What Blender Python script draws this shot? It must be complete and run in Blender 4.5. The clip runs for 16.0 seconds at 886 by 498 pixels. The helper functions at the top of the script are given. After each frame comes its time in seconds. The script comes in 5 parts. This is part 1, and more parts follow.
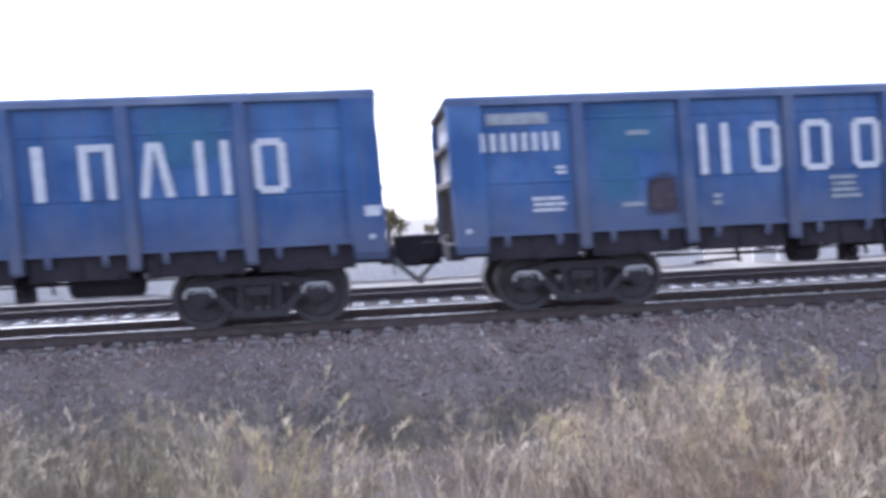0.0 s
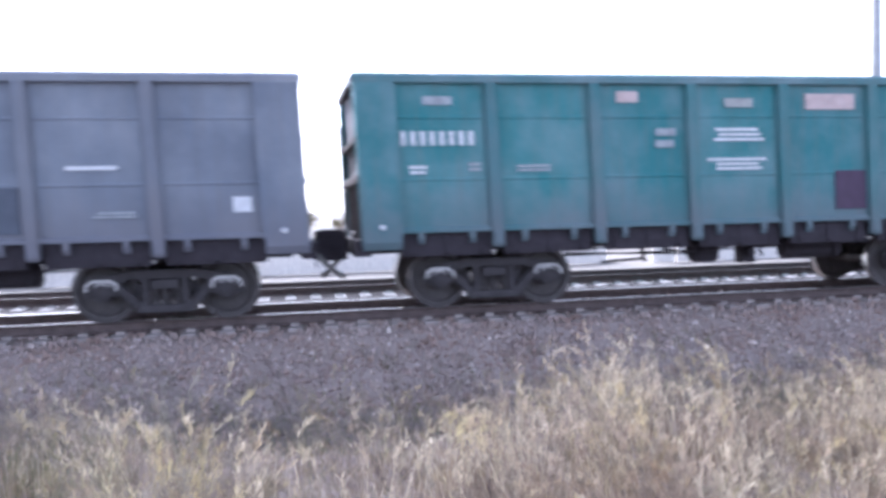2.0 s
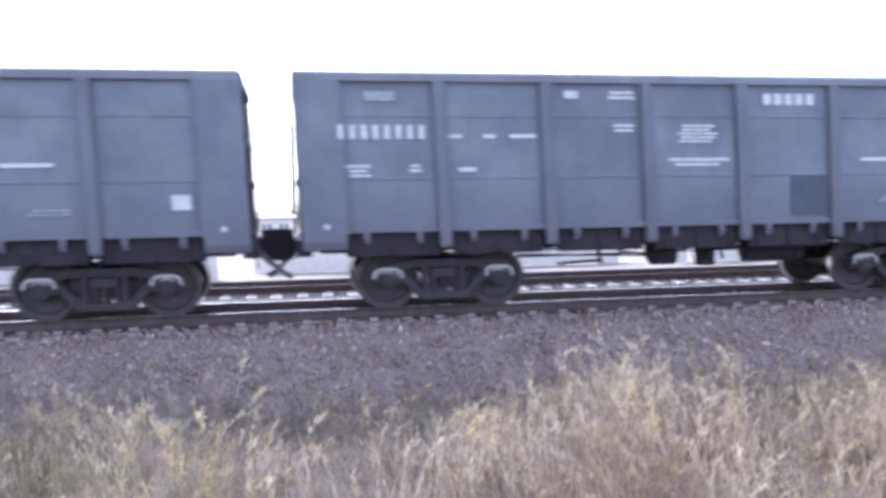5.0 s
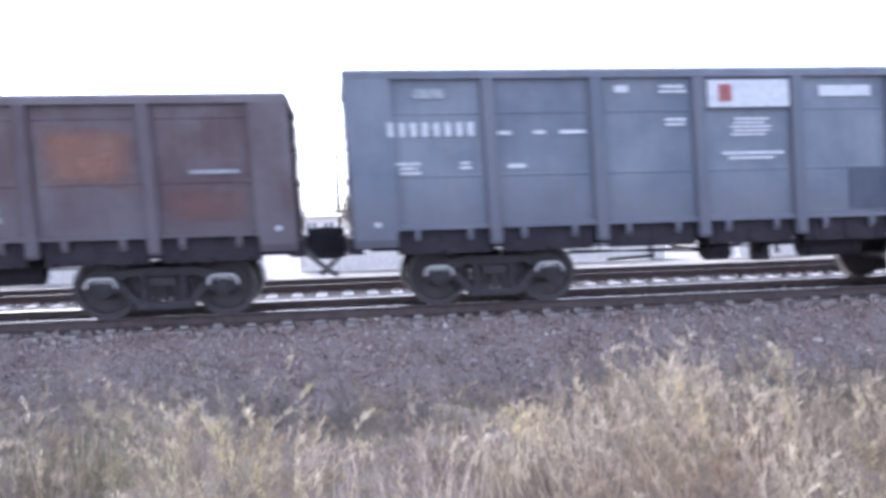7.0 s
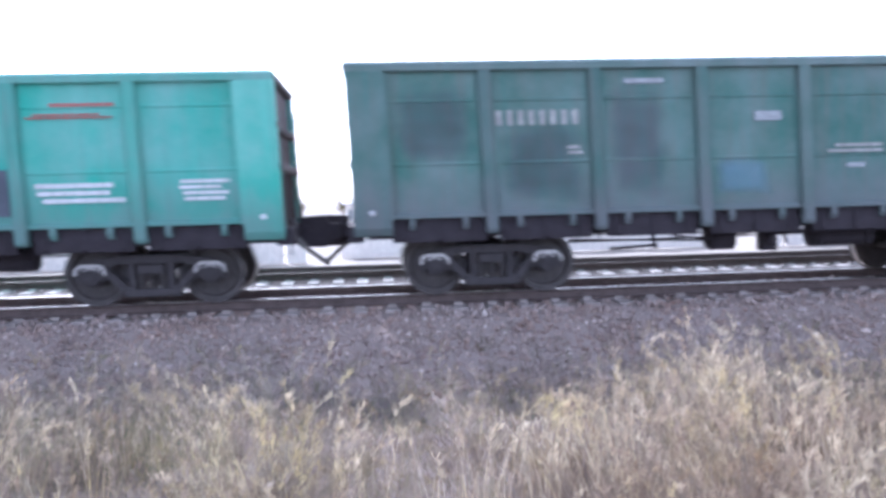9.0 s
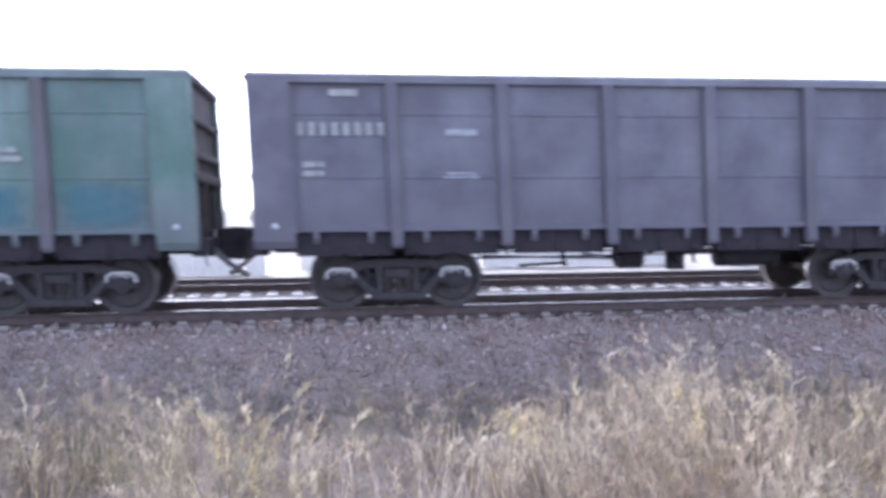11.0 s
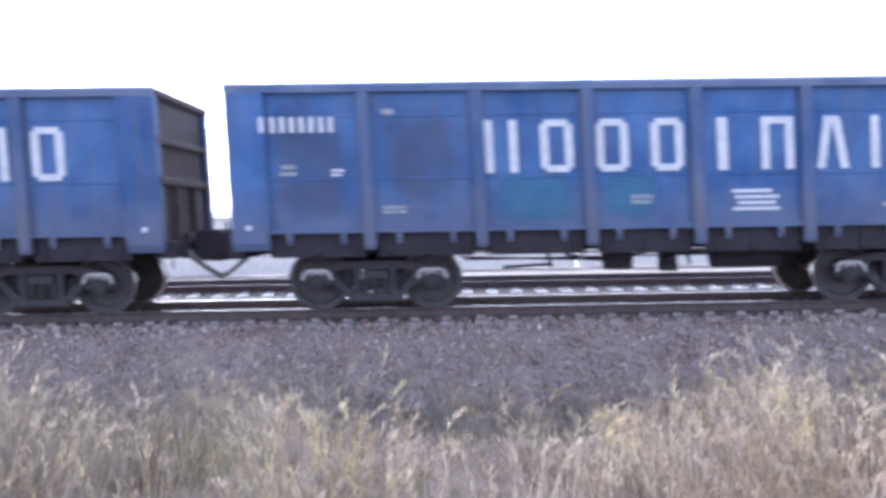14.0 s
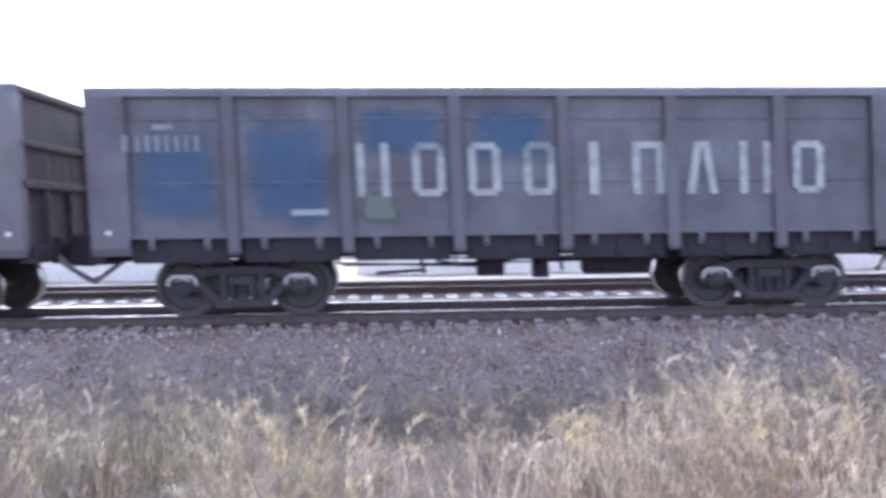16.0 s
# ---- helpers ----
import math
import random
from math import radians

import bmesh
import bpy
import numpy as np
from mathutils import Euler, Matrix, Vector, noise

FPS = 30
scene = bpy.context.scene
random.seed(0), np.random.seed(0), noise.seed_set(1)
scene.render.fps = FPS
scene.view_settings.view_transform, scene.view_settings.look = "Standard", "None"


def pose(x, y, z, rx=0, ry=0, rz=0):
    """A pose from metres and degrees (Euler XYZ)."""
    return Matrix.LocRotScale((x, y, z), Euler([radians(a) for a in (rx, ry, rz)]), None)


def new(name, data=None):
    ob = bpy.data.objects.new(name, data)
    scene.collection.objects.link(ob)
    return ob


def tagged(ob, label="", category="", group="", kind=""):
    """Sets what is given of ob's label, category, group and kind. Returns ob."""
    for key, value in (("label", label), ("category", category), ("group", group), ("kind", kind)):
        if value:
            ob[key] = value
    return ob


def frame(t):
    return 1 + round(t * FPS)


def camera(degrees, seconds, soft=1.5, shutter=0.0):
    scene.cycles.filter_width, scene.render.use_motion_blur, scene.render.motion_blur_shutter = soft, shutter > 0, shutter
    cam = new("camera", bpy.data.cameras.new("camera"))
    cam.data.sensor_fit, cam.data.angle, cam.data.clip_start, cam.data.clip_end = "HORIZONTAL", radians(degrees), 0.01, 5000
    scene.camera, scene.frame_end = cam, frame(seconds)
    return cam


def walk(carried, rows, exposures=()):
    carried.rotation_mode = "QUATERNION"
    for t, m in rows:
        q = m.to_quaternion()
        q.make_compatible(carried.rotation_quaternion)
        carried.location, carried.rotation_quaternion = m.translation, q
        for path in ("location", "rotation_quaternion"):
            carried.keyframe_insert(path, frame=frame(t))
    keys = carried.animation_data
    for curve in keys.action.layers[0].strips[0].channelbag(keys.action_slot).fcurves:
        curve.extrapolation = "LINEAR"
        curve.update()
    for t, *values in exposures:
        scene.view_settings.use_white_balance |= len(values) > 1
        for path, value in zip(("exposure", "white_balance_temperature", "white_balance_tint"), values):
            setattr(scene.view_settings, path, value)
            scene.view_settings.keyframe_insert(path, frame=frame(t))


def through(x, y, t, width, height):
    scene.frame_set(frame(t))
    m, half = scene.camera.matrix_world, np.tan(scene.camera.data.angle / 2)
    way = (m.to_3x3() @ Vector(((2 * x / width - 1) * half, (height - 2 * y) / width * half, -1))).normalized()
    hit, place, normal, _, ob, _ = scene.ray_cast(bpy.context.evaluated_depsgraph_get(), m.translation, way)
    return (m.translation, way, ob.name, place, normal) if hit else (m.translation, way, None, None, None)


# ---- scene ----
# A goods train of open gondola wagons runs past a hand-held camera beside the line.
# x runs along the track, y away from the camera, z up; z = 0 is the top of the rails.
EYE_Z = 1.62
SKY, SUNPOWER, KELVIN, TINT = 0.13, 2.1, 5350, 20
# the phone brightens and darkens its picture on the way
STOPS = [(0, 1.58), (0.5, 1.83), (1, 1.90), (1.5, 2.02), (2, 2.00), (2.5, 1.93), (4, 1.88), (4.5, 1.98), (7, 2.03), (8.5, 2.08), (9, 2.08), (11.5, 2.03), (12, 2.00), (12.5, 1.49), (13, 2.07), (13.5, 1.63), (14, 2.03), (14.5, 1.56), (15, 1.98), (15.5, 1.88), (16, 2.08)]
cam = camera(55.5, 16.0, soft=3.55, shutter=0.9)
# a phone's rolling shutter: the picture is read from top to bottom
scene.cycles.rolling_shutter_type, scene.cycles.rolling_shutter_duration = "TOP", 0.23
VIEW = [  # seconds, yaw, pitch, lean
    (0, -5.01, -2.22, 2.63), (0.5, -6.50, -2.73, 2.15), (1, -9.72, -3.16, 0.41), (1.5, -10.73, -2.89, 0.98), (2, -11.21, -2.68, 1.39),
    (2.5, -11.11, -1.89, 0.45), (3, -10.45, -2.15, 1.38), (3.5, -11.02, -2.06, 0.92), (4, -11.13, -2.15, 0.92), (4.5, -10.73, -2.67, 0.95),
    (7, -7.39, -2.88, 1.63), (7.5, -4.58, -3.28, 1.45), (8, -3.55, -3.62, 1.18), (8.5, -3.69, -3.89, 1.58), (9, -4.62, -3.68, 1.52),
    (11.5, -7.44, -2.43, 0.40), (12, -6.31, -2.12, 0.88), (12.5, -3.72, -3.19, 0.57), (13, -2.79, -3.16, 0.76), (13.5, -1.89, -2.64, 0.79),
    (14, -0.89, -2.75, 0.88), (14.5, -0.82, -2.59, 0.97), (15, -1.27, -2.76, 0.76), (15.5, -2.97, -3.12, 0.08), (16, -3.59, -2.47, 0.60)]


def held(yaw, pitch, lean):
    return pose(0, 0, EYE_Z, 90 + pitch, 0, yaw) @ pose(0, 0, 0, 0, 0, -lean)


walk(cam, [(t, held(a, b, c)) for t, a, b, c in VIEW], exposures=[(t, stops, KELVIN, TINT) for t, stops in STOPS])

# ---- daylight: hazy bright sky, the sun behind the train and a little to its left ----
SUN_TO = Vector((-0.26, 0.74, 0.62)).normalized()
SUN_EL = math.asin(SUN_TO.z)
SUN_AZ = math.atan2(SUN_TO.x, SUN_TO.y)
world = bpy.data.worlds.new("sky")
scene.world = world
world.use_nodes = True
wn = world.node_tree
wn.nodes.clear()
sky = wn.nodes.new("ShaderNodeTexSky")
sky.sky_type, sky.sun_disc = "NISHITA", False
sky.sun_elevation, sky.sun_rotation = SUN_EL, SUN_AZ
sky.air_density, sky.dust_density, sky.ozone_density = 1.0, 2.0, 1.0
haze = wn.nodes.new("ShaderNodeHueSaturation")
haze.inputs["Saturation"].default_value = 0.36
back = wn.nodes.new("ShaderNodeBackground")
back.inputs["Strength"].default_value = SKY
out = wn.nodes.new("ShaderNodeOutputWorld")
wn.links.new(sky.outputs[0], haze.inputs["Color"])
wn.links.new(haze.outputs[0], back.inputs["Color"])
wn.links.new(back.outputs[0], out.inputs["Surface"])
sun = new("sun", bpy.data.lights.new("sun", "SUN"))
sun.data.energy, sun.data.angle, sun.data.color = SUNPOWER, radians(2.0), (1.0, 0.95, 0.87)
sun.rotation_euler = (-SUN_TO).to_track_quat("-Z", "Y").to_euler()


# ---- materials ----
def material(name):
    m = bpy.data.materials.new(name)
    m.use_nodes = True
    nt = m.node_tree
    return m, nt, nt.nodes["Principled BSDF"]


def add(nt, kind, **values):
    n = nt.nodes.new(kind)
    for key, value in values.items():
        n.inputs[key.replace("_", " ")].default_value = value
    return n


def ramp(nt, source, low, high):
    n = nt.nodes.new("ShaderNodeMapRange")
    n.inputs["From Min"].default_value, n.inputs["From Max"].default_value = low, high
    nt.links.new(source, n.inputs["Value"])
    return n.outputs["Result"]


def mix(nt, fac, a, b, blend="MIX"):
    n = nt.nodes.new("ShaderNodeMix")
    n.data_type, n.blend_type = "RGBA", blend
    for socket, value in ((n.inputs[0], fac), (n.inputs[6], a), (n.inputs[7], b)):
        if isinstance(value, bpy.types.NodeSocket):
            nt.links.new(value, socket)
        elif isinstance(value, tuple):
            socket.default_value = (*value, 1)
        else:
            socket.default_value = value
    return n.outputs[2]


def place(nt, sx, sy, sz):
    """Object coordinates, stretched, moved for each object by its own random number."""
    co = nt.nodes.new("ShaderNodeTexCoord")
    info = nt.nodes.new("ShaderNodeObjectInfo")
    mul = nt.nodes.new("ShaderNodeMath")
    mul.operation = "MULTIPLY"
    mul.inputs[1].default_value = 37.0
    nt.links.new(info.outputs["Random"], mul.inputs[0])
    mp = nt.nodes.new("ShaderNodeMapping")
    mp.inputs["Scale"].default_value = (sx, sy, sz)
    nt.links.new(co.outputs["Object"], mp.inputs["Vector"])
    nt.links.new(mul.outputs[0], mp.inputs["Location"])
    return mp.outputs["Vector"]


def noise_at(nt, vector, scale, detail=4.0, rough=0.6):
    n = add(nt, "ShaderNodeTexNoise", Scale=scale, Detail=detail, Roughness=rough)
    nt.links.new(vector, n.inputs["Vector"])
    return n.outputs["Fac"]


def bump(nt, bsdf, height, strength, distance):
    n = add(nt, "ShaderNodeBump", Strength=strength, Distance=distance)
    nt.links.new(height, n.inputs["Height"])
    nt.links.new(n.outputs["Normal"], bsdf.inputs["Normal"])


COLOUR, GRIMED = {}, {}


def wagon_paint(name, colour, dirt=(0.16, 0.14, 0.13), amount=0.5, fade=(0.45, 0.47, 0.5)):
    """Weathered wagon enamel: run-down streaks, dust clouds, small scars and dents."""
    m, nt, b = material(name)
    flat = place(nt, 1, 1, 1)
    clouds = noise_at(nt, flat, 0.9, 5)
    streaks = noise_at(nt, place(nt, 7, 7, 0.35), 1.6, 4, 0.65)
    scars = noise_at(nt, flat, 9, 6, 0.7)
    c = mix(nt, ramp(nt, clouds, 0.38, 0.68), tuple(0.86 * v for v in colour), tuple(0.66 * v + 0.34 * f * (0.6 + max(colour)) for v, f in zip(colour, fade)))
    own = nt.nodes.new("ShaderNodeObjectInfo")
    c = mix(nt, own.outputs["Random"], c, (0.82, 0.83, 0.86), "MULTIPLY")
    f1 = nt.nodes.new("ShaderNodeMath")
    f1.operation = "MULTIPLY"
    f1.inputs[1].default_value = amount
    nt.links.new(ramp(nt, streaks, 0.42, 0.78), f1.inputs[0])
    c = mix(nt, f1.outputs[0], c, dirt)
    f2 = nt.nodes.new("ShaderNodeMath")
    f2.operation = "MULTIPLY"
    f2.inputs[1].default_value = min(1.0, amount * 1.1)
    nt.links.new(ramp(nt, scars, 0.66, 0.74), f2.inputs[0])
    c = mix(nt, f2.outputs[0], c, (0.13, 0.075, 0.05))
    # grey tone, broken by noise, that strengthens towards the foot of the body
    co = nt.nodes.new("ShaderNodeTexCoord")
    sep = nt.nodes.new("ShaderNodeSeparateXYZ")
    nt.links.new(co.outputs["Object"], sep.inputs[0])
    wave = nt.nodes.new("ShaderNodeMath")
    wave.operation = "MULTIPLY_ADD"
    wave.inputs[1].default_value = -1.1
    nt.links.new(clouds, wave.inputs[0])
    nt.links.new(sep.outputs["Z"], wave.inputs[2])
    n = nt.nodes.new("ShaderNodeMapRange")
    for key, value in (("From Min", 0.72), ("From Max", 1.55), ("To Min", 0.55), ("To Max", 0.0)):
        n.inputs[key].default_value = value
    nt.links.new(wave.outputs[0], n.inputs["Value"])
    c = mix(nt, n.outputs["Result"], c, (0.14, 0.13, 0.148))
    nt.links.new(c, b.inputs["Base Color"])
    b.inputs["Roughness"].default_value = 0.55
    b.inputs["Specular IOR Level"].default_value = 0.35
    bump(nt, b, clouds, 0.35, 0.03)
    COLOUR[m.name] = (colour, dirt)
    return m


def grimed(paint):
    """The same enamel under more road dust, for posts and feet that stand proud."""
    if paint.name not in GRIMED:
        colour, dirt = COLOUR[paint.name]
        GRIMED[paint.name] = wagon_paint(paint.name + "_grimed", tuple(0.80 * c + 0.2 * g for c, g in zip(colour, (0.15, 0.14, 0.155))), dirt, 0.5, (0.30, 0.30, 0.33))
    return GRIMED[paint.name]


def dusty_lit(paint):
    """The same enamel, dust-pale and with painted-in sunlight, for the chord along the top."""
    key = paint.name + "_dusty_lit"
    if key not in GRIMED:
        colour, dirt = COLOUR[paint.name]
        GRIMED[key] = wagon_paint(key, tuple(0.76 * c + 0.24 * g for c, g in zip(colour, (0.42, 0.42, 0.44))), dirt, 0.3)
    return GRIMED[key]


def plain(name, colour, rough=0.7, metal=0.0, vary=0.3, scale=6.0, depth=0.004, second=None):
    m, nt, b = material(name)
    v = place(nt, 1, 1, 1)
    n1, n2 = noise_at(nt, v, scale), noise_at(nt, v, scale * 7, 3)
    dark = tuple(c * (1 - vary) for c in colour)
    c = mix(nt, ramp(nt, n1, 0.3, 0.7), dark, colour)
    c = mix(nt, ramp(nt, n2, 0.55, 0.85), c, second or tuple(min(1, k * (1 + vary)) for k in colour))
    nt.links.new(c, b.inputs["Base Color"])
    b.inputs["Roughness"].default_value, b.inputs["Metallic"].default_value = rough, metal
    bump(nt, b, n2, 0.5, depth)
    return m


def island(name, colours, rough=0.8, through=0.0, drift=False):
    """A colour for each loose piece of a joined mesh."""
    m, nt, b = material(name)
    geo = nt.nodes.new("ShaderNodeNewGeometry")
    cr = nt.nodes.new("ShaderNodeValToRGB")
    while len(cr.color_ramp.elements) < len(colours):
        cr.color_ramp.elements.new(0.5)
    for i, c in enumerate(colours):
        e = cr.color_ramp.elements[i]
        e.position, e.color = i / (len(colours) - 1), (*c, 1)
    nt.links.new(geo.outputs["Random Per Island"], cr.inputs[0])
    v = place(nt, 1, 1, 1)
    c = mix(nt, ramp(nt, noise_at(nt, v, 14, 3), 0.3, 0.75), cr.outputs[0], (0.55, 0.55, 0.55), "MULTIPLY")
    if not drift:                   # oily and earthy blotches
        c = mix(nt, ramp(nt, noise_at(nt, v, 1.1, 4), 0.42, 0.68), c, (0.86, 0.76, 0.70), "MULTIPLY")
    if drift:                       # whole clumps are greener, paler or greyer than others
        c = mix(nt, ramp(nt, noise_at(nt, v, 0.9, 3), 0.48, 0.62), c, (0.72, 0.66, 0.68), "MULTIPLY")
        c = mix(nt, ramp(nt, noise_at(nt, v, 1.7, 2), 0.52, 0.66), c, (1.0, 0.98, 0.70), "MULTIPLY")
        c = mix(nt, ramp(nt, noise_at(nt, v, 2.6, 3), 0.55, 0.72), c, (0.80, 0.66, 0.60), "MULTIPLY")
    nt.links.new(c, b.inputs["Base Color"])
    b.inputs["Roughness"].default_value = rough
    b.inputs["Specular IOR Level"].default_value = 0.25
    if through:
        tr = nt.nodes.new("ShaderNodeBsdfTranslucent")
        nt.links.new(c, tr.inputs["Color"])
        ms = nt.nodes.new("ShaderNodeMixShader")
        ms.inputs[0].default_value = through
        nt.links.new(b.outputs[0], ms.inputs[1])
        nt.links.new(tr.outputs[0], ms.inputs[2])
        nt.links.new(ms.outputs[0], nt.nodes["Material Output"].inputs["Surface"])
    return m


def stain(name, colour, second, soft=0.6, full=0.85):
    """A worn patch whose edge frays out into the paint below it."""
    m, nt, b = material(name)
    co = nt.nodes.new("ShaderNodeTexCoord")
    sep = nt.nodes.new("ShaderNodeSeparateXYZ")
    nt.links.new(co.outputs["Generated"], sep.inputs[0])
    edge = None
    for axis in ("X", "Z"):
        n = nt.nodes.new("ShaderNodeMath")
        n.operation = "PINGPONG"
        n.inputs[1].default_value = 0.5
        nt.links.new(sep.outputs[axis], n.inputs[0])
        side = ramp(nt, n.outputs[0], 0.0, 0.26)
        if edge is None:
            edge = side
        else:
            low = nt.nodes.new("ShaderNodeMath")
            low.operation = "MULTIPLY"
            nt.links.new(edge, low.inputs[0])
            nt.links.new(side, low.inputs[1])
            edge = low.outputs[0]
    v = place(nt, 1, 1, 1.6)
    n1, n2 = noise_at(nt, v, 1.9, 3, 0.55), noise_at(nt, v, 6, 4)
    total = nt.nodes.new("ShaderNodeMath")
    total.operation = "MULTIPLY_ADD"
    total.inputs[1].default_value = 1.1
    nt.links.new(n1, total.inputs[0])
    nt.links.new(edge, total.inputs[2])
    cover = ramp(nt, total.outputs[0], 0.62, 0.62 + 1.5 * soft)
    thin = nt.nodes.new("ShaderNodeMath")
    thin.operation = "MULTIPLY"
    thin.inputs[1].default_value = full
    nt.links.new(cover, thin.inputs[0])
    cover = thin.outputs[0]
    c = mix(nt, ramp(nt, n2, 0.35, 0.7), colour, second)
    nt.links.new(c, b.inputs["Base Color"])
    b.inputs["Roughness"].default_value = 0.8
    clear = nt.nodes.new("ShaderNodeBsdfTransparent")
    ms = nt.nodes.new("ShaderNodeMixShader")
    nt.links.new(cover, ms.inputs[0])
    nt.links.new(clear.outputs[0], ms.inputs[1])
    nt.links.new(b.outputs[0], ms.inputs[2])
    nt.links.new(ms.outputs[0], nt.nodes["Material Output"].inputs["Surface"])
    return m


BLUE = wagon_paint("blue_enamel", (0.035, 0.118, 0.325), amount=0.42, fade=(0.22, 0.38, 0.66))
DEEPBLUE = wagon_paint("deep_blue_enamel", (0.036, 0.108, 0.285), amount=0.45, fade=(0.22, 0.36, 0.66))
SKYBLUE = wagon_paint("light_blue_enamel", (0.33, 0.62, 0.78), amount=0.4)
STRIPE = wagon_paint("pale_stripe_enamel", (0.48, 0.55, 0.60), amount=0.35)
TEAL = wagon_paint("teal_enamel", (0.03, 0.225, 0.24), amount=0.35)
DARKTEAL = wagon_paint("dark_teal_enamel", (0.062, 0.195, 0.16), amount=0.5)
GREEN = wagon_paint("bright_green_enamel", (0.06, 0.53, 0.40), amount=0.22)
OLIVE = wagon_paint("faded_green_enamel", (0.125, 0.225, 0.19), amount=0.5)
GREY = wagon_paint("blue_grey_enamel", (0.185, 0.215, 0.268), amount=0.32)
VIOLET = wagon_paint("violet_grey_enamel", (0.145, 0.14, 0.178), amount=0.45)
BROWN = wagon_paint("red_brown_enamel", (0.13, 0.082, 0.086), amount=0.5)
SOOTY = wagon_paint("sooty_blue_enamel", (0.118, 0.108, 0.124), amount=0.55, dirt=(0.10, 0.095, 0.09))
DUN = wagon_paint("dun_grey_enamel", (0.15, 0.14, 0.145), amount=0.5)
WHITE = plain("white_stencil_paint", (0.72, 0.73, 0.76), 0.7, 0, 0.25, 9)
FAINT = plain("worn_white_paint", (0.41, 0.44, 0.47), 0.75, 0, 0.4, 9)
SOILED = plain("soiled_white_paint", (0.46, 0.47, 0.46), 0.75, 0, 0.45, 5, second=(0.16, 0.15, 0.16))
ORANGE = plain("faded_pink_plate", (0.62, 0.50, 0.48), 0.7, 0, 0.3, 4, second=(0.55, 0.24, 0.2))
RUST = stain("rust_patch", (0.31, 0.145, 0.10), (0.36, 0.23, 0.18), 0.75, 0.66)
RUSTDARK = stain("dark_rust_patch", (0.06, 0.052, 0.075), (0.12, 0.08, 0.08))
HATCHPURPLE = plain("dark_purple_hatch_paint", (0.075, 0.045, 0.085), 0.7, 0, 0.3, 4)
HATCHPAINT = plain("dark_hatch_paint", (0.095, 0.11, 0.145), 0.7, 0, 0.3, 4)
TEALPATCH = stain("teal_paint_patch", (0.10, 0.25, 0.30), (0.14, 0.27, 0.31), 0.75, 0.42)
PALEPATCH = stain("pale_blue_patch", (0.18, 0.34, 0.42), (0.24, 0.38, 0.44), 0.7, 0.45)
BLUEPATCH = stain("fresh_blue_paint", (0.065, 0.135, 0.26), (0.10, 0.17, 0.26), 0.7, 0.42)
VIOLETPATCH = stain("violet_grey_patch", (0.10, 0.095, 0.13), (0.14, 0.13, 0.16), 0.9, 0.26)
SCUFF = stain("dark_scuffs", (0.10, 0.14, 0.19), (0.20, 0.26, 0.32), 0.8, 0.6)
RUSTFAINT = stain("faint_rust", (0.24, 0.12, 0.10), (0.28, 0.17, 0.15), 0.9, 0.42)
BLEACHED = stain("bleached_blue_paint", (0.07, 0.22, 0.38), (0.12, 0.29, 0.42), 0.85, 0.5)
GREENPATCH = stain("green_grey_stain", (0.14, 0.17, 0.15), (0.2, 0.2, 0.17))
RED = plain("red_chalk", (0.44, 0.16, 0.15), 0.8, 0, 0.3, 8)
YELLOW = plain("yellowed_white_plate", (0.60, 0.59, 0.53), 0.7, 0, 0.3, 3, second=(0.55, 0.50, 0.34))
IRON = plain("grimy_cast_iron", (0.056, 0.049, 0.053), 0.8, 0.0, 0.4, 8, 0.006, (0.095, 0.082, 0.08))
UNDER = plain("dark_underframe_steel", (0.038, 0.031, 0.040), 0.85, 0.0, 0.4, 5, 0.006, (0.075, 0.06, 0.062))
WHEELSTEEL = plain("wheel_steel", (0.078, 0.068, 0.068), 0.6, 0.2, 0.4, 7, 0.003, (0.14, 0.12, 0.11))
SUNDUSTSTEEL = plain("sunlit_dust_axle_box_steel", (0.66, 0.63, 0.61), 0.6, 0.0, 0.3, 9, 0.004)
# dark brown for ribs and +x end sheets, whose shade is in the colour
ENDSHEET = plain("dark_shaded_end_sheet", (0.10, 0.082, 0.08), 0.85, 0, 0.4, 2.5, 0.01, (0.17, 0.14, 0.13))
POLISHED = plain("polished_tread_steel", (0.42, 0.41, 0.40), 0.35, 1.0, 0.15, 14, 0.001)
HOSE = plain("grey_rubber_hose", (0.2, 0.195, 0.19), 0.7, 0, 0.3, 10)
RAILSIDE = plain("rusty_rail_steel", (0.125, 0.092, 0.085), 0.8, 0.2, 0.4, 8, 0.004)
SOILEDCONCRETE = plain("oil_soiled_sleeper_concrete", (0.38, 0.33, 0.305), 0.9, 0, 0.4, 5, 0.006)
RAILDULL = plain("dull_rail_head", (0.085, 0.068, 0.06), 0.7, 0.2, 0.3, 8, 0.003)
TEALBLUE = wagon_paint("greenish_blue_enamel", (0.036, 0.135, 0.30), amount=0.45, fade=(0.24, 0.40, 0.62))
CONCRETE = plain("weathered_sleeper_concrete", (0.50, 0.475, 0.46), 0.9, 0, 0.25, 5, 0.006)
POLECONCRETE = plain("pole_concrete", (0.42, 0.41, 0.40), 0.9, 0, 0.25, 3, 0.004)


# ---- building helpers ----
def box(bm, x0, x1, y0, y1, z0, z1):
    v = [bm.verts.new((x, y, z)) for x in (x0, x1) for y in (y0, y1) for z in (z0, z1)]
    for f in ((0, 1, 3, 2), (4, 6, 7, 5), (0, 4, 5, 1), (2, 3, 7, 6), (0, 2, 6, 4), (1, 5, 7, 3)):
        bm.faces.new([v[i] for i in f])


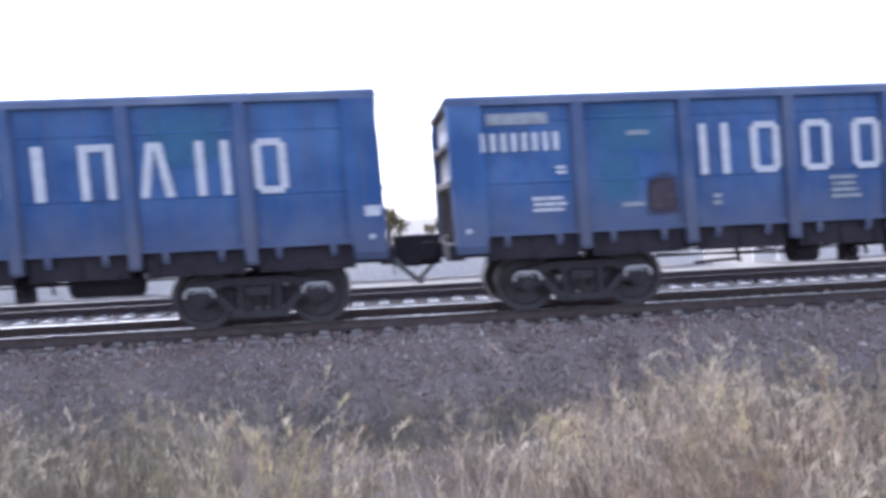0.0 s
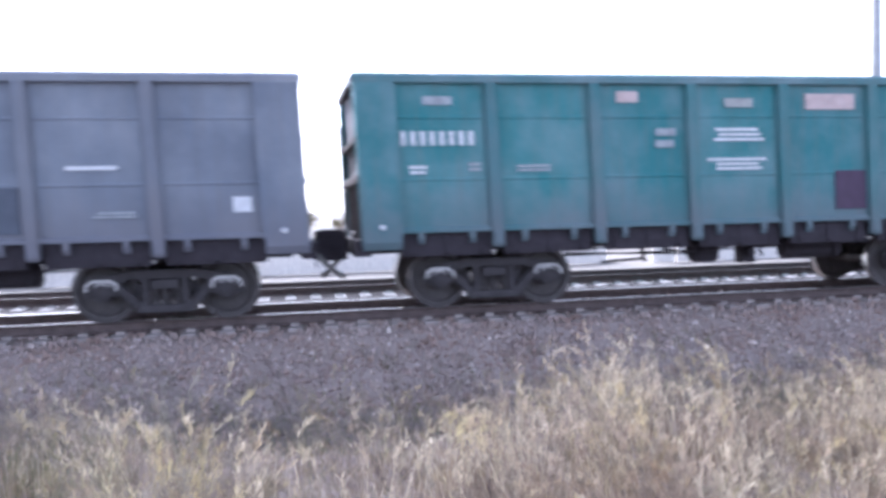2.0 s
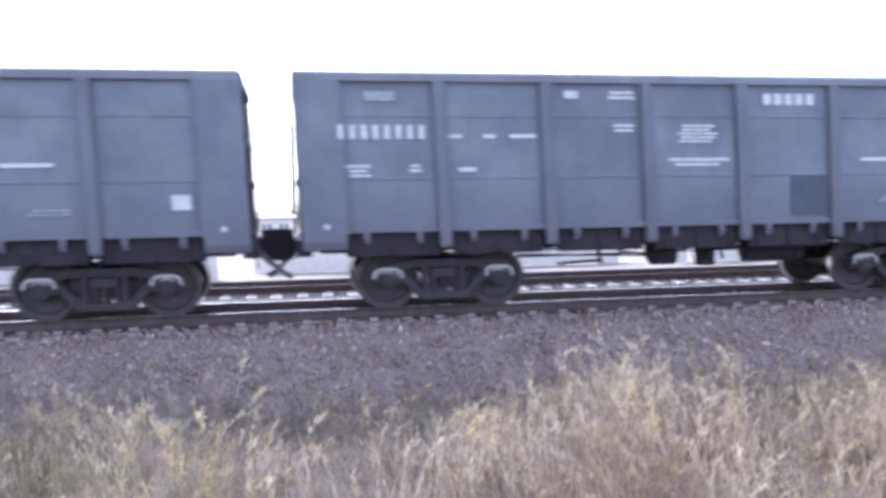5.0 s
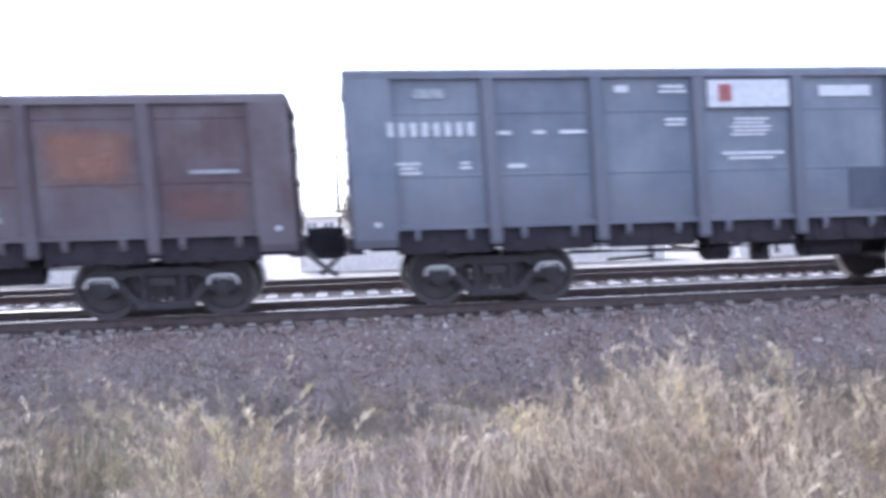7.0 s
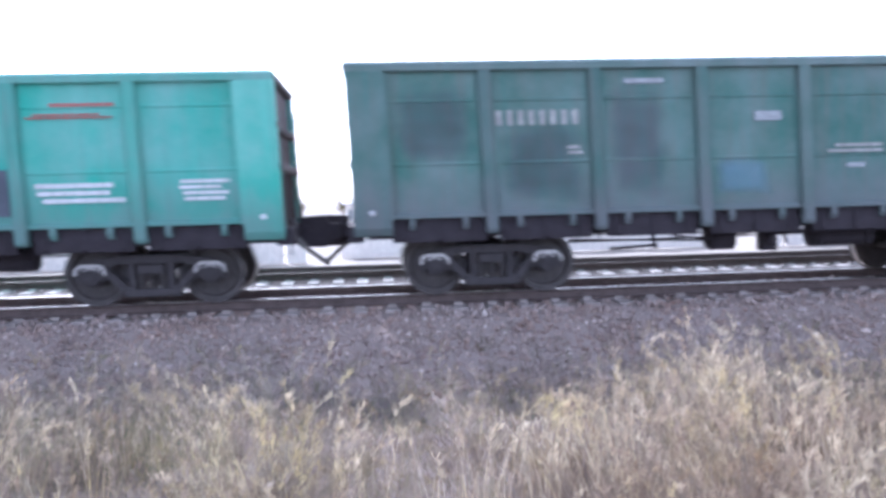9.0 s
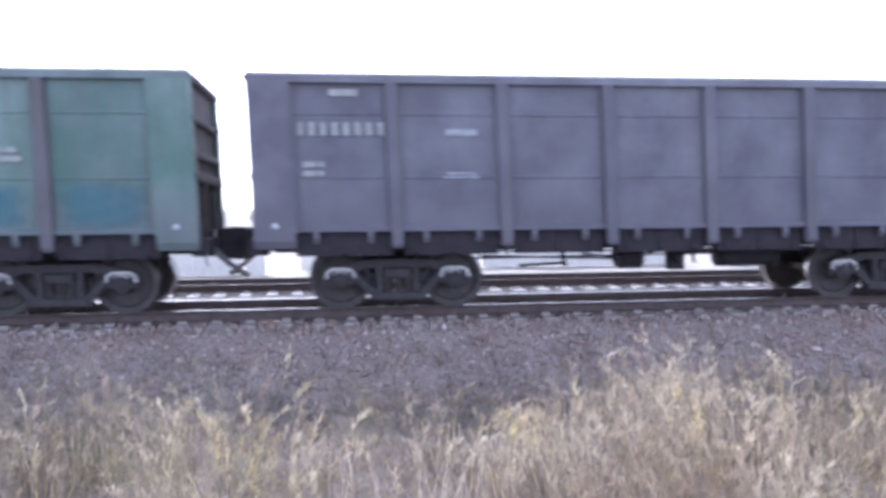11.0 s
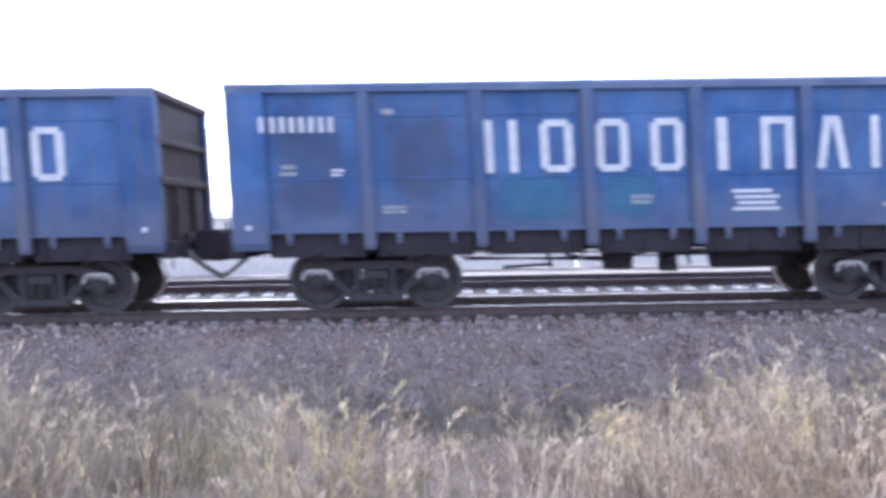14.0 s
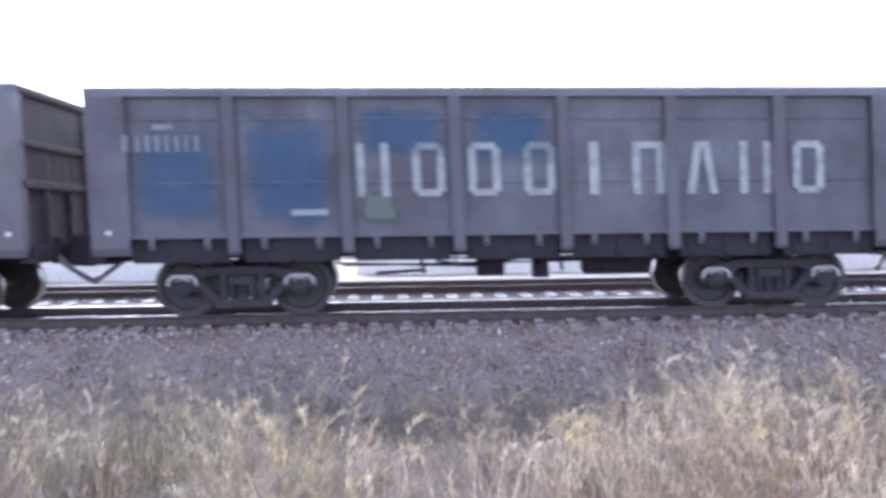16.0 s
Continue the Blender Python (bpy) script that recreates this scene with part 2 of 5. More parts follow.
def prism(bm, outline, y0, y1):
    """An outline in x and z, drawn out along y."""
    a = [bm.verts.new((x, y0, z)) for x, z in outline]
    b = [bm.verts.new((x, y1, z)) for x, z in outline]
    bm.faces.new(a)
    bm.faces.new(b[::-1])
    for i in range(len(a)):
        j = (i + 1) % len(a)
        bm.faces.new((a[j], a[i], b[i], b[j]))


def prism_x(bm, outline, x0, x1):
    """An outline in y and z, drawn out along x."""
    a = [bm.verts.new((x0, y, z)) for y, z in outline]
    b = [bm.verts.new((x1, y, z)) for y, z in outline]
    bm.faces.new(a)
    bm.faces.new(b[::-1])
    for i in range(len(a)):
        j = (i + 1) % len(a)
        bm.faces.new((a[j], a[i], b[i], b[j]))


def bar(bm, p, q, wide, deep):
    """A straight bar between two points, wide across and deep along y."""
    p, q = Vector(p), Vector(q)
    along = (q - p).normalized()
    side = along.cross(Vector((0, 1, 0))).normalized() * wide / 2
    back = Vector((0, deep / 2, 0))
    v = [bm.verts.new(e + s * side + b * back) for e in (p, q) for s in (-1, 1) for b in (-1, 1)]
    for f in ((0, 1, 3, 2), (4, 6, 7, 5), (0, 4, 5, 1), (2, 3, 7, 6), (0, 2, 6, 4), (1, 5, 7, 3)):
        bm.faces.new([v[i] for i in f])


def tube(bm, points, radii, n=10, cap=True):
    """A round tube through points, with a radius at each."""
    rings = []
    pts = [Vector(p) for p in points]
    for i, p in enumerate(pts):
        along = (pts[min(i + 1, len(pts) - 1)] - pts[max(i - 1, 0)]).normalized()
        ref = Vector((0, 0, 1)) if abs(along.z) < 0.9 else Vector((1, 0, 0))
        u = along.cross(ref).normalized()
        w = along.cross(u)
        rings.append([bm.verts.new(p + radii[i] * (math.cos(a) * u + math.sin(a) * w)) for a in (2 * math.pi * k / n for k in range(n))])
    for r, s in zip(rings, rings[1:]):
        for k in range(n):
            bm.faces.new((r[k], r[(k + 1) % n], s[(k + 1) % n], s[k]))
    if cap:
        bm.faces.new(rings[0][::-1])
        bm.faces.new(rings[-1])


def turned(bm, profile, n=28):
    """A profile of (y, radius) turned round the y axis."""
    rings = [[bm.verts.new((r * math.cos(2 * math.pi * k / n), y, r * math.sin(2 * math.pi * k / n))) for k in range(n)] for y, r in profile]
    for r, s in zip(rings, rings[1:]):
        for k in range(n):
            bm.faces.new((r[k], r[(k + 1) % n], s[(k + 1) % n], s[k]))
    bm.faces.new(rings[0])
    bm.faces.new(rings[-1][::-1])


def finish(name, bm, mats, bevel=0.0, smooth=False):
    if bevel:
        bmesh.ops.bevel(bm, geom=bm.edges[:], offset=bevel, segments=1, affect="EDGES", clamp_overlap=True)
    bmesh.ops.recalc_face_normals(bm, faces=bm.faces[:])
    me = bpy.data.meshes.new(name)
    bm.to_mesh(me)
    bm.free()
    for m in mats if isinstance(mats, (list, tuple)) else [mats]:
        me.materials.append(m)
    if smooth:
        for p in me.polygons:
            p.use_smooth = True
    return me


def child(name, me, parent, m=None, label=""):
    ob = new(name, me)
    ob.parent = parent
    if m is not None:
        ob.matrix_basis = m
    return tagged(ob, label)


def part(name, bm, mats, parent, label="", bevel=0.0, smooth=False, m=None):
    return child(name, finish(name, bm, mats, bevel, smooth), parent, m, label)


def cloud(name, verts, faces, mats, smooth=False):
    me = bpy.data.meshes.new(name)
    me.from_pydata(verts, [], faces)
    for m in mats if isinstance(mats, (list, tuple)) else [mats]:
        me.materials.append(m)
    return me


# ---- the ground: one sheet across the line, from the camera's bank to the horizon ----
NEAR_RAIL, TRACK_Y, GAP2 = 13.88, 14.67, 4.7
PROFILE = [(-2500, 0.0), (-40, 0.0), (-6, 0.02), (0, 0.0), (2.5, -0.16), (5, -0.38), (7, -0.55), (9, -0.72), (10.6, -0.82), (11.4, -0.78),
           (11.8, -0.66), (12.75, -0.29), (13.2, -0.245), (13.4, -0.23), (16.1, -0.225), (16.6, -0.212), (20.95, -0.212), (21.3, -0.33), (22.6, -0.95),
           (26, -1.15), (34, -1.2), (60, -1.2), (160, -1.1), (600, -0.9), (4000, -0.5)]


def ground_z(y):
    for (a, p), (b, q) in zip(PROFILE, PROFILE[1:]):
        if a <= y <= b:
            return p + (q - p) * (y - a) / (b - a)
    return 0.0


def rough(x, y):
    return 0.07 * noise.noise((x * 0.35, y * 0.35, 3.0)) + 0.03 * noise.noise((x * 1.3, y * 1.3, 8.0))


def build_ground():
    ys = sorted({p[0] for p in PROFILE} | {round(2.0 + 0.3 * i, 2) for i in range(34)} | {round(21.8 + 0.5 * i, 2) for i in range(30)} | {20.95, 21.3} | {45, 52, 70, 90, 120, 250, 1200})
    xs = [-3000, -1200, -500, -200, -90, -50, -30] + [round(-20 + 0.4 * i, 2) for i in range(126)] + [42, 60, 100, 220, 550, 1300, 3000]
    verts, faces = [], []
    for y in ys:
        bed = 13.0 <= y <= 21.0
        for x in xs:
            verts.append((x, y, ground_z(y) + (0 if bed else rough(x, y) * (1 if 3 < y < 200 or y < 3 else 4))))
    n = len(xs)
    for j in range(len(ys) - 1):
        for i in range(n - 1):
            a = j * n + i
            faces.append((a, a + 1, a + 1 + n, a + n))
    m, nt, b = material("ground")
    geo = nt.nodes.new("ShaderNodeNewGeometry")
    sep = nt.nodes.new("ShaderNodeSeparateXYZ")
    nt.links.new(geo.outputs["Position"], sep.inputs[0])
    big = noise_at(nt, geo.outputs["Position"], 0.6, 5)
    fine = noise_at(nt, geo.outputs["Position"], 16, 5, 0.7)
    grit = add(nt, "ShaderNodeTexVoronoi", Scale=22.0)
    nt.links.new(geo.outputs["Position"], grit.inputs["Vector"])
    soil = mix(nt, ramp(nt, fine, 0.35, 0.68), (0.10, 0.083, 0.082), (0.23, 0.19, 0.175))
    soil = mix(nt, ramp(nt, big, 0.4, 0.65), soil, (0.165, 0.14, 0.13))
    stone = mix(nt, ramp(nt, grit.outputs["Distance"], 0.0, 0.5), (0.40, 0.335, 0.31), (0.25, 0.205, 0.185))
    stone = mix(nt, ramp(nt, fine, 0.4, 0.8), stone, (0.33, 0.27, 0.245))
    stone = mix(nt, ramp(nt, big, 0.45, 0.72), stone, (0.28, 0.225, 0.20))
    oily = mix(nt, ramp(nt, fine, 0.35, 0.7), (0.045, 0.04, 0.04), (0.10, 0.09, 0.088))
    field = mix(nt, ramp(nt, big, 0.35, 0.7), (0.29, 0.265, 0.235), (0.23, 0.21, 0.19))

    def beyond(edge, width, soft_=0.08):
        wob = nt.nodes.new("ShaderNodeMath")
        wob.operation = "MULTIPLY_ADD"
        wob.inputs[1].default_value = width
        nt.links.new(big, wob.inputs[0])
        nt.links.new(sep.outputs["Y"], wob.inputs[2])
        return ramp(nt, wob.outputs[0], edge - soft_, edge + soft_)
    c = mix(nt, beyond(11.6, 3.4, 0.9), soil, stone)
    c = mix(nt, beyond(16.6, 0.4), c, oily)
    c = mix(nt, beyond(22.4, 1.6), c, field)
    nt.links.new(c, b.inputs["Base Color"])
    b.inputs["Roughness"].default_value = 0.95
    b.inputs["Specular IOR Level"].default_value = 0.15
    bump(nt, b, grit.outputs["Distance"], 0.6, 0.03)
    ob = new("ground", cloud("ground", verts, faces, m))
    tagged(ob, "dry soil bank, grey gravel line bed and pale stubble field", "ground", kind="structure")


build_ground()


# ---- two tracks: rails on concrete sleepers ----
def rail_mesh(head):
    """Flat-bottomed rail, 0.18 high, its head polished on top."""
    bm = bmesh.new()
    half = [(0.075, -0.18), (0.075, -0.168), (0.012, -0.145), (0.009, -0.05), (0.036, -0.035), (0.037, -0.008), (0.03, 0.0)]
    outline = half + [(-y, z) for y, z in half[::-1]]
    prism_x(bm, outline, -320, 320)
    bmesh.ops.recalc_face_normals(bm, faces=bm.faces[:])
    for f in bm.faces:
        if f.normal.z > 0.6 and f.calc_center_median().z > -0.01:
            f.material_index = 1
    return finish("rail", bm, [RAILSIDE, head])


def sleeper_mesh(concrete):
    bm = bmesh.new()
    prism_x(bm, [(-1.35, -0.40), (1.35, -0.40), (1.35, -0.185), (0.55, -0.20), (0.4, -0.235), (-0.4, -0.235), (-0.55, -0.20), (-1.35, -0.185)], -0.115, 0.115)
    for s in (-1, 1):
        for o in (-0.115, 0.115):
            box(bm, -0.07, 0.07, s * 0.79 + o - 0.03, s * 0.79 + o + 0.03, -0.20, -0.15)
    return finish("sleeper", bm, concrete)


def build_tracks():
    rnd = random.Random(5)
    for y, rail, sleeper, label in ((TRACK_Y, rail_mesh(POLISHED), sleeper_mesh(SOILEDCONCRETE), "track with worn rails on grey concrete sleepers"), (TRACK_Y + GAP2, rail_mesh(RAILDULL), sleeper_mesh(CONCRETE), "second track with rails on sunlit concrete sleepers")):
        track = tagged(new("railway_track"), label, "railway track", "tracks", "structure")
        track.matrix_basis = pose(0, y, 0)
        for s in (-1, 1):
            child("rail", rail, track, pose(0, s * 0.795, 0), "rusty rail with a worn head")
        far_v, far_f = [], []
        for i in range(-220, 221):
            x = 0.27 + 0.54 * i
            if -16 < x < 27:
                child("sleeper", sleeper, track, pose(x + rnd.uniform(-0.015, 0.015), rnd.uniform(-0.03, 0.03), rnd.uniform(-0.012, 0.006), 0, 0, rnd.uniform(-0.7, 0.7)))
            else:
                k = len(far_v)
                far_v += [(x + a, b, c) for a in (-0.115, 0.115) for b in (-1.35, 1.35) for c in (-0.4, -0.19)]
                far_f += [tuple(k + q for q in f) for f in ((0, 1, 3, 2), (4, 6, 7, 5), (0, 4, 5, 1), (2, 3, 7, 6), (0, 2, 6, 4), (1, 5, 7, 3))]
        rest = child("distant_sleepers", cloud("distant_sleepers", far_v, far_f, CONCRETE), track)
        tagged(rest, kind="stuff")


build_tracks()


def build_ballast():
    """Crushed stone on the shoulder, between the sleepers and down the near slope."""
    rnd = np.random.default_rng(11)
    base = np.array([(1, 0, 0), (-1, 0, 0), (0, 1, 0), (0, -1, 0), (0, 0, 1), (0, 0, -1)], float)
    tri = [(0, 2, 4), (2, 1, 4), (1, 3, 4), (3, 0, 4), (2, 0, 5), (1, 2, 5), (3, 1, 5), (0, 3, 5)]
    verts, faces = [], []
    count = 36000
    xs = rnd.uniform(-13, 22, count)
    which = rnd.uniform(0, 1, count)
    ys = np.where(which < 0.72, rnd.uniform(8.6, 13.4, count), np.where(which < 0.9, rnd.uniform(13.4, 15.9, count), rnd.uniform(11.6, 13.0, count)))
    for x, y in zip(xs, ys):
        if y < 11.9 and rnd.uniform() > 0.06 + 0.94 * ((y - 8.6) / 3.3) ** 1.6 + 0.5 * noise.noise((x * 0.8, y * 0.8, 4.0)):
            continue
        if 13.25 < y < 16.1 and abs((x + 270) % 0.54 - 0.27) < 0.15:
            continue                # the sleepers lie bare
        size = rnd.uniform(0.016, 0.044) * (1.8 if rnd.uniform() < 0.07 else 1.0)
        turn = Euler(rnd.uniform(0, 6.28, 3)).to_matrix()
        scale = rnd.uniform(0.6, 1.25, 3) * size
        z = ground_z(y) + (rough(x, y) if not 13.0 <= y <= 21.0 else 0) + size * 0.35 + (0.02 if 13.0 < y < 20.5 else 0)
        k = len(verts)
        for p in base:
            q = turn @ Vector(p * scale * rnd.uniform(0.8, 1.2))
            verts.append((x + q.x, y + q.y, z + q.z))
        faces += [(k + a, k + b, k + c) for a, b, c in tri]
    m = island("crushed_stone", [(0.33, 0.265, 0.25), (0.43, 0.35, 0.325), (0.38, 0.31, 0.28), (0.48, 0.395, 0.36), (0.39, 0.295, 0.255), (0.35, 0.285, 0.27), (0.70, 0.61, 0.56)], 0.9)
    ob = new("ballast_stones", cloud("ballast_stones", verts, faces, m))
    tagged(ob, "loose grey crushed stone on the line's shoulder", "ballast", kind="stuff")


build_ballast()


# ---- dry grass on the near bank ----
def stand_at(x, y):
    """0 to 1: how thick the grass stands; two stands in clumps, bare between them and towards the line."""
    east = 1 / (1 + math.exp(-(x - 1.55 - 0.10 * (y - 8)) * 2.4))
    west = 1 / (1 + math.exp((x + 0.75 + 0.22 * (y - 8)) * 2.6))
    stand = min(1.0, 0.06 + east + west)
    patch = 0.36 + 1.15 * noise.noise((x * 0.9, y * 0.9, 1.7)) + 0.85 * noise.noise((x * 2.3, y * 2.3, 5.7))
    patch = min(1.0, max(0.0, patch))
    reach = 10.2 + 0.7 * noise.noise((x * 0.7, 2.0, 9.0)) + 0.15 * max(0.0, abs(x - 0.6) - 1.5)
    edge = min(1.0, max(0.0, (reach - y) / 3.6))
    thin = 1 - 0.38 * east * min(1.0, max(0.0, (y - 7.2) / 1.0))
    return stand * thin * (0.22 + 0.78 * patch) * edge ** 1.3 * (0.4 if patch < 0.12 else 1.0)


def green_at(x, y):
    """Where the grass is still green: low clumps at the outer ends of both stands."""
    away = min((x - 5.3) ** 2 / 2.2 + (y - 9.3) ** 2 / 1.4, (x + 3.1) ** 2 / 1.6 + (y - 8.2) ** 2 / 2.0, (x + 1.2) ** 2 / 0.5 + (y - 6.6) ** 2 / 0.6)
    return math.exp(-away) + 0.35 * min(1.0, max(0.0, (y - 7.8) / 1.5)) + 0.45 * max(0.0, noise.noise((x * 0.8, y * 0.8, 12.0)) - 0.12)


def build_grass():
    rnd = np.random.default_rng(4)
    kinds = {key: ([], []) for key in ("dry_grass", "green_grass", "dull_grass", "feather_grass", "dull_feather_grass")}

    def leaf_kind(x, y):
        """West of the bare strip and at the back the grass is duller and greener than in front."""
        west, far = 1 / (1 + math.exp((x - 0.5) * 3)), min(1.0, max(0.0, (y - 7.0) / 1.0))
        pick = rnd.uniform()
        green = min(0.6, 0.5 * green_at(x, y) + 0.16 * west + 0.2 * far)
        if pick < green:
            return "green_grass"
        return "dull_grass" if pick < green + (1 - green) * min(0.85, 0.26 + 0.36 * west + 0.5 * far) else "dry_grass"

    def ear_kind(x, y):
        west, far = 1 / (1 + math.exp((x - 0.5) * 3)), min(1.0, max(0.0, (y - 7.0) / 1.0))
        return "dull_feather_grass" if rnd.uniform() < min(0.9, 0.22 + 0.40 * west + 0.62 * far) else "feather_grass"

    def blade(x, y, z, tall, lean, turn, wide, bend, kind, steps=4):
        """A thin leaf or stalk: a strip that bends over."""
        v, fc = kinds[kind]
        k = len(v)
        cx, sx = math.cos(turn), math.sin(turn)
        for i in range(steps):
            f = i / (steps - 1)
            out_ = lean * f + bend * f * f
            w = wide * (1 - 0.75 * f)
            px, py, pz = x + cx * out_ * tall, y + sx * out_ * tall, z + tall * f * (1 - 0.34 * bend * f)
            v.append((px - w, py, pz))
            v.append((px + w, py, pz))
        for i in range(steps - 1):
            a = k + 2 * i
            fc.append((a, a + 1, a + 3, a + 2))
        return v[-1]

    def plume(tip, turn, lean, kind):
        """A loose seed head on its stalk: fine hairs along an axis that nods over."""
        v, fc = kinds[kind]
        long_ = rnd.uniform(0.09, 0.24)
        bow = lean + rnd.uniform(0.1, 1.1)
        axis = [len(v) - 1]
        for i in range(1, 7):
            f = i / 6
            v.append((tip[0] + bow * long_ * f * f * math.cos(turn), tip[1] + bow * long_ * f * f * math.sin(turn), tip[2] + long_ * f * (1 - 0.5 * bow * f)))
            axis.append(len(v) - 1)
        for _ in range(int(12 + 60 * long_)):
            j = min(6, int(rnd.uniform(0, 7)))
            x, y, z = v[axis[j]]
            a = rnd.uniform(0, 6.28)
            spread = (0.016 + 0.034 * math.sin(math.pi * (0.2 + 0.11 * j))) * rnd.uniform(0.4, 1.3)
            hair = rnd.uniform(0.02, 0.085)
            dx, dy = math.cos(a) * spread + 0.5 * bow * hair * math.cos(turn), math.sin(a) * spread
            k = len(v)
            w = 0.0024
            v.extend([(x + 0.6 * dx + w, y + 0.6 * dy, z + 0.5 * hair), (x + dx, y + dy, z + hair * (1 - 0.3 * bow)), (x + 0.6 * dx - w, y + 0.6 * dy, z + 0.55 * hair)])
            fc.append((axis[j], k, k + 1, k + 2))
        for i in range(6):
            k = len(v)
            p, q = v[axis[i]], v[axis[i + 1]]
            v.append(((p[0] + q[0]) / 2 + 0.003, (p[1] + q[1]) / 2, (p[2] + q[2]) / 2))
            fc.append((axis[i], k, axis[i + 1]))

    def spot(y0, y1):
        y = rnd.uniform(y0, y1)
        return rnd.uniform(-0.62 * y - 1.0, 0.86 * y + 1.0), y

    def foot(x, y, sunk=0.02):
        return ground_z(y) + rough(x, y) - sunk

    # tufts: leaves fan out from one foot; seed heads rise above them in the thick stands
    tufts = 0
    while tufts < 2900:
        x, y = spot(3.8, 11.4)
        thick = stand_at(x, y)
        if rnd.uniform() > 0.02 + 0.98 * thick ** 1.3:
            continue
        tufts += 1
        z = foot(x, y)
        tall = (0.17 + (0.40 if x > 1.8 else 0.56) * thick) * rnd.uniform(0.55, 1.3) * (1 - (0.42 if x > 0.5 else 0.16) * min(1.0, max(0.0, (y - 6.8) / 2)))
        drift = rnd.normal(2.6, 0.9)                    # most stalks lean with the wind
        sort = leaf_kind(x, y)
        for _ in range(int(rnd.uniform(9, 19))):
            a, r = rnd.uniform(0, 6.28), abs(rnd.normal(0, 0.075))
            blade(x + r * math.cos(a), y + r * math.sin(a), z, tall * rnd.uniform(0.35, 1.0), rnd.uniform(0.03, 0.38), a + rnd.normal(0, 0.5), rnd.uniform(0.0015, 0.0034), rnd.uniform(0.05, 0.8), sort if rnd.uniform() < 0.7 else leaf_kind(x, y))
        if rnd.uniform() < (0.08 + 0.5 * thick) * (1.0 if y < 7.6 else 0.45):
            for _ in range(int(rnd.uniform(1, 3 + 4 * thick))):
                a, r = rnd.uniform(0, 6.28), abs(rnd.normal(0, 0.08))
                h, ears = tall * rnd.uniform(0.7, 1.4), ear_kind(x, y)
                lean, turn = rnd.uniform(0.02, 0.4), drift + rnd.normal(0, 0.8)
                tip = blade(x + r * math.cos(a), y + r * math.sin(a), z, h, lean, turn, 0.0024, rnd.uniform(0, 0.4), ears)
                plume(tip, turn, lean, ears)
    # bent straws: long stalks that have gone over and catch the light
    for _ in range(700):
        x, y = spot(4.2, 9.6)
        if rnd.uniform() > 0.25 + 0.75 * stand_at(x, y):
            continue
        blade(x, y, foot(x, y), rnd.uniform(0.25, 0.6), rnd.uniform(0.1, 0.7), rnd.uniform(0, 6.28), rnd.uniform(0.0025, 0.0045), rnd.uniform(0.7, 1.9), ear_kind(x, y), 7)
    # upright bleached stems, in bunches, with small ears
    bunches = 0
    while bunches < 330:
        x, y = spot(4.0, 8.0)
        if rnd.uniform() > stand_at(x, y) ** 1.2:
            continue
        bunches += 1
        for _ in range(int(rnd.uniform(3, 11))):
            px, py = x + rnd.normal(0, 0.07), y + rnd.normal(0, 0.07)
            turn, lean = rnd.uniform(0, 6.28), rnd.uniform(0, 0.16)
            ears = ear_kind(x, y)
            tip = blade(px, py, foot(px, py), rnd.uniform(0.3, 0.62), lean, turn, rnd.uniform(0.0022, 0.0038), rnd.uniform(0, 0.25), ears)
            if rnd.uniform() < 0.35:
                plume(tip, turn, lean, ears)
    # lone seed heads scattered over the whole bank
    for _ in range(380):
        x, y = spot(6.3, 11.3)
        turn, lean = rnd.normal(2.6, 1.2), rnd.uniform(0.02, 0.4)
        z, ears = foot(x, y), ear_kind(x, y)
        for _ in range(int(rnd.uniform(1, 5))):
            tip = blade(x + rnd.normal(0, 0.05), y + rnd.normal(0, 0.05), z, rnd.uniform(0.15, 0.48), lean * rnd.uniform(0.5, 1.3), turn + rnd.normal(0, 0.4), 0.0018, rnd.uniform(0, 0.4), ears)
            plume(tip, turn, lean, ears)
    # single tufts that have come up through the toe of the stones
    for _ in range(420):
        x, y = spot(9.0, 12.4)
        z = foot(x, y, 0.01)
        kind = leaf_kind(x, y)
        for _ in range(int(rnd.uniform(5, 14))):
            a, r = rnd.uniform(0, 6.28), abs(rnd.normal(0, 0.06))
            blade(x + r * math.cos(a), y + r * math.sin(a), z, rnd.uniform(0.08, 0.34), rnd.uniform(0.05, 0.6), a, 0.0024, rnd.uniform(0, 0.8), kind)
    # low thatch and fallen litter over the whole bank, thinning out into the stones
    for _ in range(62000):
        x, y = spot(3.9, 12.2)
        if rnd.uniform() > 1.0 - (y - 8.5) / 3.9:
            continue
        flat = rnd.uniform() < 0.4
        blade(x, y, foot(x, y, 0.0 if flat else 0.01), rnd.uniform(0.03, 0.08) if flat else rnd.uniform(0.05, 0.2), rnd.uniform(1.5, 5.0) if flat else rnd.uniform(0.1, 1.4), rnd.uniform(0, 6.28), rnd.uniform(0.002, 0.004), rnd.uniform(0, 0.6), leaf_kind(x, y))
